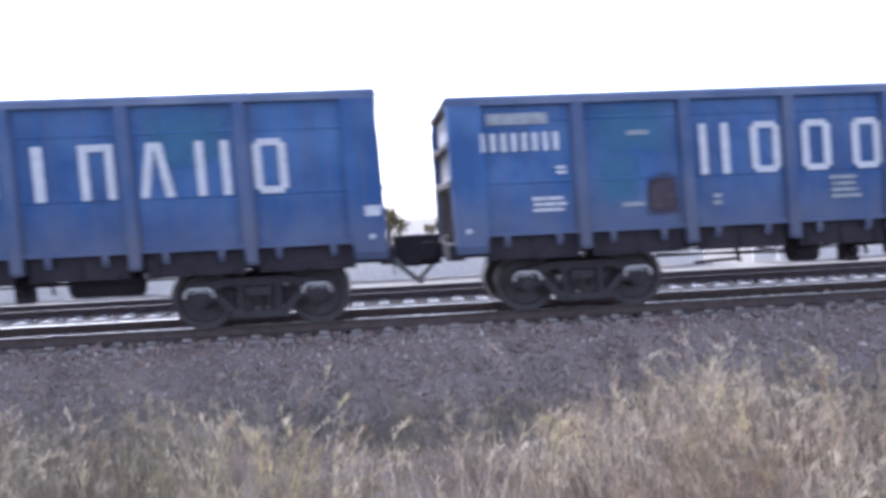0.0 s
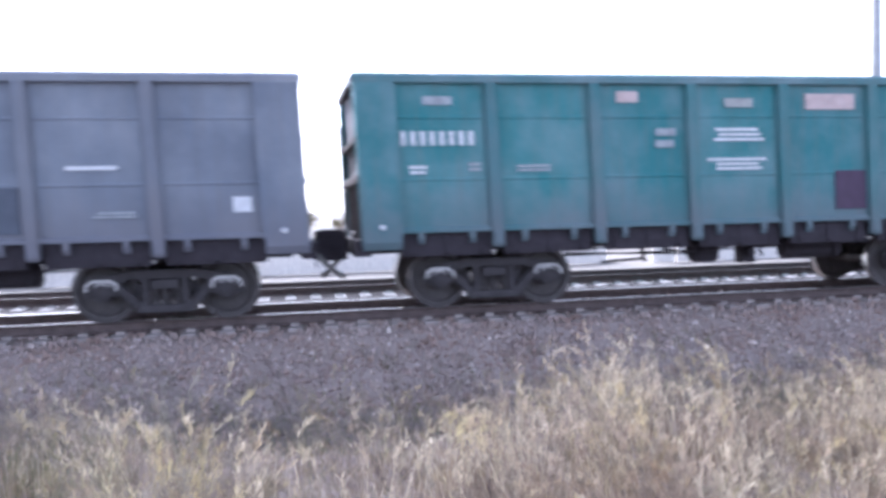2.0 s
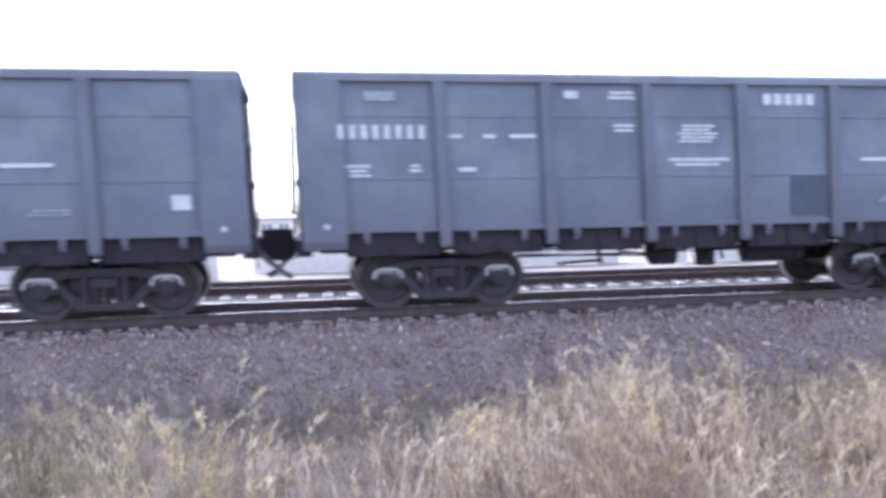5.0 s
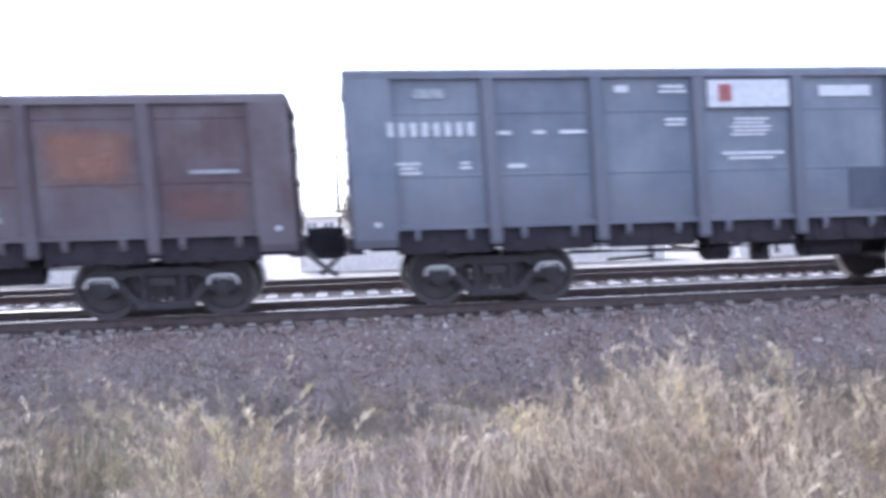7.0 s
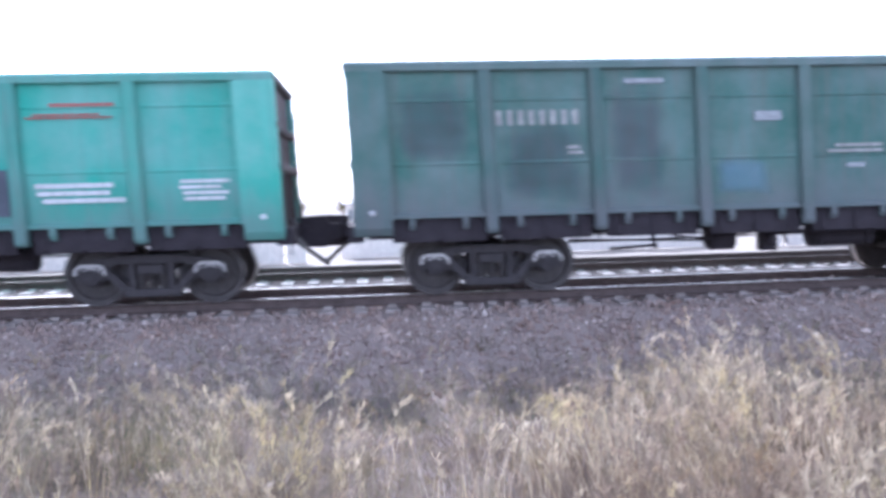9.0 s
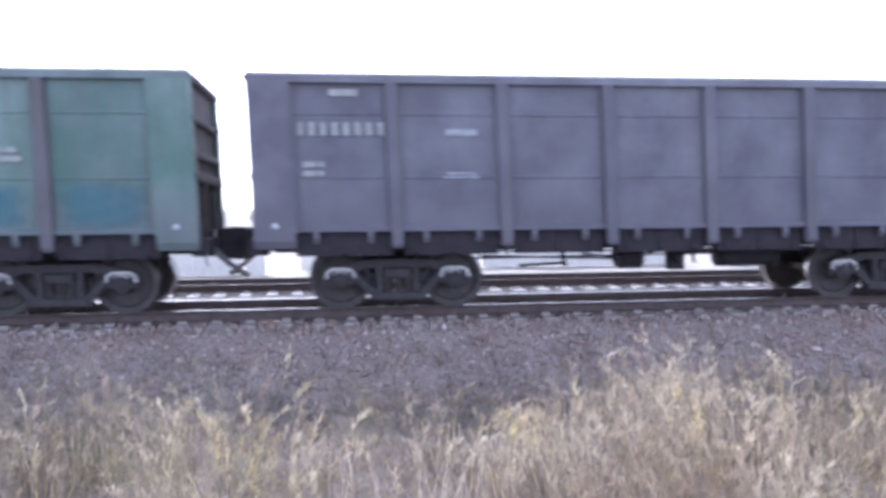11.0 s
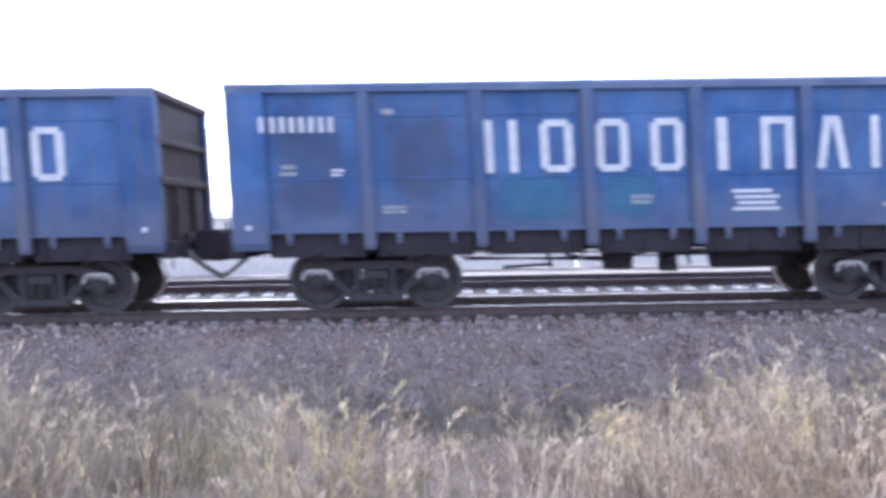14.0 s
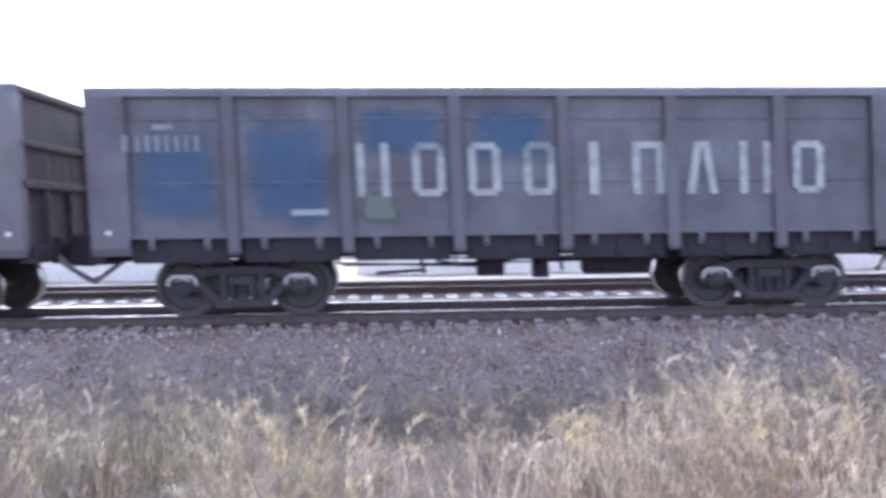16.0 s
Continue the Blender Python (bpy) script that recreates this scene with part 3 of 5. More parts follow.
    looks = (
        ("dry_grass", "straw-coloured dry grass and thatch on the bank", 0.32, [(0.13, 0.102, 0.096), (0.31, 0.25, 0.195), (0.44, 0.365, 0.27), (0.19, 0.155, 0.14), (0.26, 0.225, 0.16), (0.29, 0.23, 0.20), (0.68, 0.58, 0.43)]),
        ("green_grass", "dull green grass in low clumps on the bank", 0.35, [(0.11, 0.125, 0.08), (0.22, 0.24, 0.15), (0.16, 0.18, 0.115), (0.36, 0.345, 0.22), (0.28, 0.285, 0.20)]),
        ("dull_grass", "grey-brown dead grass and litter on the bank", 0.25, [(0.10, 0.082, 0.084), (0.19, 0.155, 0.145), (0.26, 0.215, 0.195), (0.15, 0.123, 0.122), (0.34, 0.285, 0.255)]),
        ("dull_feather_grass", "dull grey-green seed heads on dry stalks", 0.32, [(0.20, 0.172, 0.155), (0.33, 0.295, 0.235), (0.27, 0.25, 0.20), (0.43, 0.375, 0.305), (0.24, 0.20, 0.19), (0.56, 0.49, 0.40)]),
        ("feather_grass", "pale nodding seed heads on dry stalks", 0.4, [(0.26, 0.215, 0.18), (0.58, 0.485, 0.36), (0.33, 0.27, 0.22), (0.86, 0.75, 0.57), (0.38, 0.335, 0.25), (0.48, 0.41, 0.30), (0.74, 0.63, 0.46), (0.38, 0.32, 0.27)]))
    for name, label, thin, colours in looks:
        tagged(new(name, cloud(name, *kinds[name], island(name, colours, 0.85, thin, drift=True))), label, "grass", kind="stuff")


build_grass()


# ---- beyond the line: pole, garden fence, sheds and bare trees ----
def build_pole():
    pole = tagged(new("line_pole"), "slender grey concrete pole beside the far track", "pole")
    pole.matrix_basis = pose(17.27, 21.75, -0.75)
    bm = bmesh.new()
    tube(bm, [(0, 0, -0.5), (0, 0, 3), (0, 0, 9.5)], [0.155, 0.145, 0.115], 14)
    part("shaft", bm, POLECONCRETE, pole, smooth=True)
    bm = bmesh.new()
    box(bm, -0.2, 0.2, -0.2, 0.2, -0.4, 0.08)
    part("footing", bm, CONCRETE, pole, bevel=0.02)


MASTSTEEL = plain("grey_painted_steel", (0.2, 0.2, 0.21), 0.6, 0, 0.25, 4, 0.002)


def build_mast():
    mast = tagged(new("lighting_mast"), "tall thin pale steel mast beyond the gardens", "mast")
    mast.matrix_basis = pose(0.52, 75, ground_z(75))
    bm = bmesh.new()
    tube(bm, [(0, 0, -0.3), (0, 0, 4), (0, 0, 10.6)], [0.2, 0.17, 0.13], 10)
    part("shaft", bm, MASTSTEEL, mast, smooth=True)
    bm = bmesh.new()
    box(bm, -0.3, 0.3, -0.05, 0.05, 9.9, 10.0)
    part("crossarm", bm, MASTSTEEL, mast)


PALEWOOD = plain("bleached_fence_board", (0.80, 0.75, 0.70), 0.9, 0, 0.2, 4, 0.004)
RENDERED = plain("pale_wall_render", (0.74, 0.69, 0.65), 0.9, 0, 0.15, 1.5, 0.004)
ROOFING = plain("grey_slate_sheet", (0.5, 0.49, 0.49), 0.85, 0, 0.2, 2, 0.01)
GLASSDARK = plain("dark_window_glass", (0.30, 0.31, 0.33), 0.15, 0, 0.2, 2, 0.001)


def build_fence(x0, x1, y, tall, label):
    fence = tagged(new("board_fence"), label, "fence", "garden fences")
    zb = ground_z(y)
    fence.matrix_basis = pose(x0, y, zb)
    rnd = random.Random(int(x0 * 7))
    boards = []
    for v in range(4):
        bm = bmesh.new()
        h = tall * (0.94 + 0.03 * v)
        prism(bm, [(-0.098, 0.02), (0.098, 0.02), (0.098, h - 0.03), (0.0, h), (-0.098, h - 0.03)], -0.012, 0.012)
        boards.append(finish("board", bm, PALEWOOD))
    n = int((x1 - x0) / 0.2)
    for i in range(n):
        if rnd.random() > 0.008:
            child("board", boards[rnd.randrange(4)], fence, pose(0.1 + 0.2 * i, rnd.uniform(-0.008, 0.008), 0, 0, rnd.uniform(-0.3, 0.3), 0))
    for z in (0.4, tall - 0.35):
        bm = bmesh.new()
        box(bm, 0, x1 - x0, 0.014, 0.06, z - 0.04, z + 0.04)
        part("fence_rail", bm, PALEWOOD, fence)
    for i in range(int((x1 - x0) / 2.4) + 1):
        bm = bmesh.new()
        box(bm, 2.4 * i - 0.05, 2.4 * i + 0.05, 0.062, 0.162, -0.3, tall - 0.1)
        part("fence_post", bm, PALEWOOD, fence)


def build_shed(x, y, wide, deep, wall, ridge, label):
    house = tagged(new("garden_house"), label, "house", "far houses")
    house.matrix_basis = pose(x, y, ground_z(y) - 0.1)
    bm = bmesh.new()
    t = 0.25
    win = [(-0.28 * wide, 1.0), (0.22 * wide, 1.0)]
    xs = sorted({-wide / 2, wide / 2, *(c + s * 0.45 for c, q in win for s in (-1, 1))})
    for a, b in zip(xs, xs[1:]):
        mid = (a + b) / 2
        hole = any(abs(mid - c) < 0.45 for c, q in win)
        if hole:
            box(bm, a, b, 0, t, 0, 1.0)
            box(bm, a, b, 0, t, 2.0, wall)
        else:
            box(bm, a, b, 0, t, 0, wall)
    box(bm, -wide / 2, wide / 2, deep - t, deep, 0, wall)
    box(bm, -wide / 2, -wide / 2 + t, t, deep - t, 0, wall)
    box(bm, wide / 2 - t, wide / 2, t, deep - t, 0, wall)
    part("wall", bm, RENDERED, house)
    bm = bmesh.new()
    prism_x(bm, [(-0.35, wall - 0.05), (deep / 2, ridge), (deep + 0.35, wall - 0.05), (deep + 0.35, wall + 0.05), (deep / 2, ridge + 0.12), (-0.35, wall + 0.05)], -wide / 2 - 0.3, wide / 2 + 0.3)
    part("roof", bm, ROOFING, house)
    for c, q in win:
        bm = bmesh.new()
        for a, b, z0, z1 in ((-0.45, -0.38, q, 2.0), (0.38, 0.45, q, 2.0), (-0.38, 0.38, q, q + 0.07), (-0.38, 0.38, 1.93, 2.0), (-0.03, 0.03, q + 0.07, 1.93)):
            box(bm, c + a, c + b, 0.05, 0.13, z0, z1)
        w = part("window", bm, PALEWOOD, house)
        bm = bmesh.new()
        box(bm, c - 0.38, c + 0.38, 0.08, 0.1, q + 0.07, 1.93)
        part("pane", bm, GLASSDARK, w)


BARK = plain("grey_bark", (0.16, 0.13, 0.11), 0.95, 0, 0.35, 6, 0.02)


def build_tree(x, y, tall, seed, label):
    rnd = random.Random(seed)
    tree = tagged(new("tree"), label, "tree", "far trees")
    tree.matrix_basis = pose(x, y, ground_z(y) - 0.05)
    bm = bmesh.new()
    tips = []

    def limb(p, way, long_, r, depth):
        pts, radii = [p], [r]
        for i in range(3):
            way = (way + Vector((rnd.uniform(-0.25, 0.25), rnd.uniform(-0.25, 0.25), rnd.uniform(-0.05, 0.2)))).normalized()
            pts.append(pts[-1] + way * long_ / 3)
            radii.append(r * (1 - 0.2 * (i + 1)))
        tube(bm, pts, radii, 6 if depth else 8, cap=False)
        if depth < 3:
            for _ in range(4 if depth else 6):
                k = rnd.choice((1, 2, 3, 3))
                a = rnd.uniform(0, 6.28)
                limb(pts[k], (way * 0.55 + Vector((math.cos(a), math.sin(a), rnd.uniform(0.0, 0.7))) * 0.75).normalized(), long_ * rnd.uniform(0.5, 0.68), radii[k] * 0.6, depth + 1)
        else:
            tips.extend(pts[1:])
    limb(Vector((0, 0, 0)), Vector((0, 0, 1)), tall * 0.42, 0.035 * tall ** 0.9, 0)
    part("trunk", bm, BARK, tree)
    verts, faces = [], []
    for p in tips:
        for _ in range(9):
            k = len(verts)
            c = p + Vector([rnd.gauss(0, 0.05 * tall) for _ in range(3)])
            u = Vector([rnd.gauss(0, 1) for _ in range(3)]).normalized() * 0.014 * tall
            w = u.cross(Vector([rnd.gauss(0, 1) for _ in range(3)])).normalized() * 0.009 * tall
            verts += [tuple(c - u), tuple(c + w), tuple(c + u), tuple(c - w)]
            faces.append((k, k + 1, k + 2, k + 3))
    crown = child("crown", cloud("crown", verts, faces, LEAF), tree)
    return crown


LEAF = island("autumn_leaf", [(0.12, 0.11, 0.05), (0.20, 0.16, 0.07), (0.09, 0.10, 0.05), (0.26, 0.20, 0.10)], 0.8, 0.3)


def build_far():
    build_pole()
    build_fence(-24, -3, 37, 1.55, "bleached board fence beyond the tracks")
    build_fence(-1.5, 16, 39, 1.7, "bleached board fence beyond the tracks")
    build_fence(18, 46, 38, 1.5, "bleached board fence beyond the tracks")
    build_shed(-0.9, 66, 2.6, 4, 2.4, 2.5, "small pale shed with a flat grey roof")
    build_shed(20, 78, 8, 6, 2.3, 2.6, "low pale house with a grey roof")
    build_shed(13, 92, 9, 6, 2.2, 2.7, "low pale house with a grey roof")
    build_shed(-22, 84, 9, 6, 2.3, 2.8, "low pale house with a grey roof")
    build_shed(44, 80, 9, 6, 2.4, 3.0, "low pale house with a grey roof")
    build_mast()
    build_tree(1.9, 70, 6.0, 3, "small thin-leaved tree among the gardens")
    for i, (x, y, h) in enumerate(((-9, 98, 3.0), (-3.5, 100, 2.8), (7, 96, 3.0), (27, 100, 3.4), (36, 94, 3.2), (52, 96, 3.6), (-34, 95, 3.2))):
        build_tree(x, y, h, 20 + i, "low shrubby tree on the far side of the gardens")


build_far()


# ---- the goods train ----
PITCH = 13.92                       # length over couplers
POSTS = (-6.0, -4.33, -2.58, -0.85, 0.85, 2.58, 4.33, 6.0)
FACE = 1.57                         # half the width over the posts
PLATE = 5.90                        # where the flush corner plates begin
SHEET_Y = -FACE + 0.10               # outer face of the side sheets
REACH = -FACE - 0.004                # just outside the posts
HALF_TURN = pose(0, 0, 0, 0, 0, 180)
made = {}


def shared(key, builder):
    if key not in made:
        made[key] = builder()
    return made[key]


def sheet_mesh(x0, x1, z0, z1, paint):
    """A side sheet between two posts, with two pressed seams."""
    def go():
        bm = bmesh.new()
        y = -FACE + 0.10
        face = [(y - 0.05, z0), (y - 0.05, z0 + 0.05), (y, z0 + 0.09)]
        for z in (2.10, 3.08):
            if z < z1 - 0.1 and x1 - x0 > 1:
                face += [(y, z - 0.028), (y - 0.013, z - 0.014), (y - 0.013, z + 0.014), (y, z + 0.028)]
        prism_x(bm, face + [(y, z1), (y + 0.012, z1), (y + 0.012, z0)], x0, x1)
        return finish("side_sheet", bm, paint)
    return shared(("sheet", x0, x1, z1, paint.name), go)


def plate_mesh(x0, x1, z1, paint):
    """The flush plate between the last bay and the corner, turned in along its inner edge and drawn down over the end beam."""
    def go():
        bm = bmesh.new()
        out_, deep = -FACE, -FACE + 0.105
        prism_x(bm, [(out_, 1.12), (out_, z1), (deep, z1), (deep, 1.0), (out_ + 0.05, 1.0)], x0, x1)
        inner = x1 if x0 < 0 else x0
        box(bm, inner - 0.035, inner + 0.035, out_ - 0.006, out_ + 0.05, 1.24, z1 - 0.01)
        return finish("corner_plate", bm, paint, 0.004)
    return shared(("plate", x0, x1, z1, paint.name), go)


def post_mesh(z1, paint):
    def go():
        bm = bmesh.new()
        prism_x(bm, [(-0.0, 1.26), (-0.0, z1), (-0.10, z1), (-0.10, 1.20), (-0.06, 1.02), (-0.0, 1.02)], -0.095, 0.095)
        for s in (-1, 1):
            box(bm, s * 0.095 - 0.03, s * 0.095 + 0.03, -0.022, 0.0, 1.26, z1)
        prism_x(bm, [(-0.118, 1.27), (-0.118, 1.06), (-0.09, 1.0), (0.0, 1.0), (0.0, 1.27)], -0.085, 0.085)
        return finish("post", bm, paint, 0.006)
    return shared(("post", z1, paint.name), go)


def chord_mesh(length, height, paint):
    def go():
        bm = bmesh.new()
        y = -FACE
        prism_x(bm, [(y, height - 0.15), (y - 0.012, height - 0.05), (y + 0.03, height), (y + 0.16, height), (y + 0.16, height - 0.15)], -length / 2, length / 2)
        return finish("top_chord", bm, paint)
    return shared(("chord", length, height, paint.name), go)


def end_meshes(height, paint, wall_paint):
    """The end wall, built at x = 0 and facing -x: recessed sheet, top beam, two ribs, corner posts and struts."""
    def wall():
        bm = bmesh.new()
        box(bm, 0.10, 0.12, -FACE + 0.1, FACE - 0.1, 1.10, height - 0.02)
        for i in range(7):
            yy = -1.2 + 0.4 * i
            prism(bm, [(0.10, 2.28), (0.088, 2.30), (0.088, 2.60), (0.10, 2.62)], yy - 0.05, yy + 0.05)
        return finish("end_sheet", bm, wall_paint)

    def beam(z0, z1, out_):
        def go():
            bm = bmesh.new()
            prism(bm, [(0.10, z0), (0.10 - out_ * 0.75, z0), (0.10 - out_, z0 + 0.03), (0.10 - out_, z1 - 0.03), (0.10 - out_ * 0.75, z1), (0.10, z1)], -FACE + 0.108, FACE - 0.108)
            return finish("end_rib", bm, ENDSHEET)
        return go

    def strut():
        bm = bmesh.new()
        box(bm, 0.0, 0.10, -0.055, 0.055, 1.12, 2.05)
        return finish("end_strut", bm, ENDSHEET, 0.008)

    def corner():
        bm = bmesh.new()
        box(bm, 0.0, 0.16, -0.05, 0.05, 1.07, height - 0.002)
        return finish("corner_post", bm, paint, 0.008)
    key = (height, paint.name, wall_paint.name)
    return (shared(("wall", *key), wall), shared(("beam", *key), beam(height - 0.13, height, 0.13)), shared(("ribhigh", *key), beam(2.70, 2.82, 0.11)),
            shared(("riblow", *key), beam(2.05, 2.19, 0.13)), shared(("ribmid", *key), beam(2.42, 2.54, 0.11)), shared(("ribtop", *key), beam(2.98, 3.09, 0.11)), shared(("strut", *key), strut), shared(("corner", *key), corner))


def ladder_mesh():
    bm = bmesh.new()
    for s in (-1, 1):
        bar(bm, (s * 0.17, 0, 1.25), (s * 0.17, 0, 3.2), 0.025, 0.02)
    for i in range(6):
        box(bm, -0.17, 0.17, -0.01, 0.01, 1.4 + 0.33 * i, 1.425 + 0.33 * i)
    return finish("ladder", bm, UNDER)


def wheelset_mesh():
    bm = bmesh.new()
    tube(bm, [(0, -1.12, 0), (0, 1.12, 0)], [0.075, 0.075], 12)
    for s in (-1, 1):
        prof = [(-0.10, 0.10), (-0.10, 0.16), (-0.055, 0.18), (-0.045, 0.36), (-0.075, 0.40), (-0.075, 0.468), (0.01, 0.475), (0.05, 0.478), (0.055, 0.503), (0.07, 0.50), (0.07, 0.40), (0.02, 0.36), (0.03, 0.18), (0.08, 0.15), (0.08, 0.10)]
        n = len(bm.faces)
        tmp = bmesh.new()
        turned(tmp, prof, 32)
        me = bpy.data.meshes.new("tmp")
        tmp.to_mesh(me)
        tmp.free()
        first = len(bm.verts)
        bm.from_mesh(me)
        bpy.data.meshes.remove(me)
        bm.verts.ensure_lookup_table()
        for v in bm.verts[first:]:
            v.co.y = s * 0.79 - s * v.co.y * -1
        bm.faces.ensure_lookup_table()
        for f in bm.faces[n:]:
            c = [v.co for v in f.verts]
            if min(math.hypot(v.x, v.z) for v in c) > 0.46 and len(c) == 4:
                f.material_index = 1
    me = finish("wheelset", bm, [WHEELSTEEL, POLISHED])
    return me


def side_frame_mesh():
    """Cast bogie side frame: arched top beam, sloping arms, spring seat and columns; built at y = 0."""
    bm = bmesh.new()
    prism(bm, [(-1.17, 0.56), (-1.12, 0.66), (-0.95, 0.72), (-0.5, 0.80), (0.5, 0.80), (0.95, 0.72), (1.12, 0.66), (1.17, 0.56), (0.78, 0.56), (0.5, 0.68), (-0.5, 0.68), (-0.78, 0.56)], -0.07, 0.07)
    for s in (-1, 1):
        bar(bm, (s * 0.72, 0, 0.58), (s * 0.36, 0, 0.20), 0.13, 0.13)
        box(bm, s * 0.30 - 0.05, s * 0.30 + 0.05, -0.075, 0.075, 0.22, 0.70)
        box(bm, s * 1.12 - 0.045, s * 1.12 + 0.045, -0.065, 0.065, 0.40, 0.60)
        box(bm, s * 0.74 - 0.045, s * 0.74 + 0.045, -0.065, 0.065, 0.40, 0.60)
    prism(bm, [(-0.46, 0.14), (0.46, 0.14), (0.40, 0.26), (-0.40, 0.26)], -0.11, 0.11)
    return finish("side_frame", bm, IRON, 0.012)


def spring_mesh():
    """A coil spring of five turns round a dark inner core."""
    bm = bmesh.new()
    n = 50
    pts = [(0.066 * math.cos(2 * math.pi * 5 * i / n), 0.066 * math.sin(2 * math.pi * 5 * i / n), 0.272 + 0.21 * i / n) for i in range(n + 1)]
    tube(bm, pts, [0.0155] * (n + 1), 6)
    tube(bm, [(0, 0, 0.26), (0, 0, 0.50)], [0.036, 0.036], 8)
    return finish("coil_spring", bm, WHEELSTEEL)


def axle_box_mesh():
    """Bearing housing with its bolted cap, under an adapter that arches over it like a saddle."""
    bm = bmesh.new()
    tube(bm, [(0, 0.09, 0), (0, -0.10, 0), (0, -0.115, 0)], [0.15, 0.15, 0.13], 18)
    tube(bm, [(0, -0.11, 0), (0, -0.14, 0), (0, -0.15, 0)], [0.085, 0.08, 0.05], 14)
    for i in range(6):
        a = math.pi * (i / 3 + 1 / 6)
        tube(bm, [(0.108 * math.cos(a), -0.11, 0.108 * math.sin(a)), (0.108 * math.cos(a), -0.135, 0.108 * math.sin(a))], [0.014, 0.014], 6)
    saddle = [(-0.245, 0.03), (-0.225, 0.13), (-0.14, 0.195), (0.14, 0.195), (0.225, 0.13), (0.245, 0.03), (0.205, 0.03), (0.19, 0.11), (0.125, 0.158), (-0.125, 0.158), (-0.19, 0.11), (-0.205, 0.03)]
    prism(bm, saddle, -0.135, 0.08)
    bmesh.ops.recalc_face_normals(bm, faces=bm.faces[:])
    for f in bm.faces:
        if abs(f.normal.y) > 0.9 and len(f.verts) == 12 or f.normal.z > 0.35 and f.calc_center_median().z > 0.1:
            f.material_index = 1                # pale dust and the sun's highlight, both put into the saddle's colour
    return finish("axle_box", bm, [IRON, SUNDUSTSTEEL])


def bolster_mesh():
    bm = bmesh.new()
    prism_x(bm, [(-1.14, 0.50), (1.14, 0.50), (1.14, 0.64), (0.5, 0.80), (-0.5, 0.80), (-1.14, 0.64)], -0.21, 0.21)
    tube(bm, [(0, 0, 0.78), (0, 0, 0.95)], [0.24, 0.24], 16)
    for s in (-1, 1):
        bar(bm, (s * 0.43, 0, 0.38), (s * 0.43, 0, 0.58), 0.09, 1.9)
    return finish("bolster", bm, IRON, 0.01)


def underframe_mesh(length):
    bm = bmesh.new()
    for s in (-1, 1):
        box(bm, -length / 2 + 0.15, length / 2 - 0.15, s * 0.30 - 0.11, s * 0.30 + 0.11, 0.93, 1.255)
        box(bm, -length / 2 + 0.10, length / 2 - 0.10, s * 1.30 - 0.03, s * 1.30 + 0.03, 1.06, 1.255)
    for x in POSTS:
        prism_x(bm, [(-1.44, 1.10), (-0.40, 0.96), (0.40, 0.96), (1.44, 1.10), (1.44, 1.255), (-1.44, 1.255)], x - 0.07, x + 0.07)
    for s in (-1, 1):
        box(bm, s * (length / 2 - 0.02) - 0.12, s * (length / 2 - 0.02) + 0.12, -1.40, 1.40, 0.90, 1.16)
        box(bm, s * 4.325 - 0.25, s * 4.325 + 0.25, -1.2, 1.2, 0.94, 1.20)
    return finish("underframe", bm, UNDER, 0.0)


def hatch_mesh():
    """Closed discharge hatch: a sloping lid whose lip hangs down below the side sill."""
    bm = bmesh.new()
    prism_x(bm, [(-1.40, 1.25), (-0.45, 1.02), (-0.45, 0.99), (-1.36, 1.02), (-1.37, 0.90), (-1.42, 0.88), (-1.43, 1.04)], -0.74, 0.74)
    return finish("discharge_hatch", bm, UNDER)


def hatch_rib_mesh():
    bm = bmesh.new()
    prism_x(bm, [(-1.425, 0.89), (-1.46, 0.93), (-1.455, 1.12), (-1.41, 1.25), (-1.38, 1.25)], -0.03, 0.03)
    return finish("hatch_rib", bm, UNDER)


def hinge_mesh(paint):
    def go():
        bm = bmesh.new()
        prism_x(bm, [(-1.47, 1.26), (-1.53, 1.26), (-1.53, 1.16), (-1.49, 1.08), (-1.46, 1.08)], -0.045, 0.045)
        return finish("hatch_hinge", bm, paint)
    return shared(("hinge", paint.name), go)


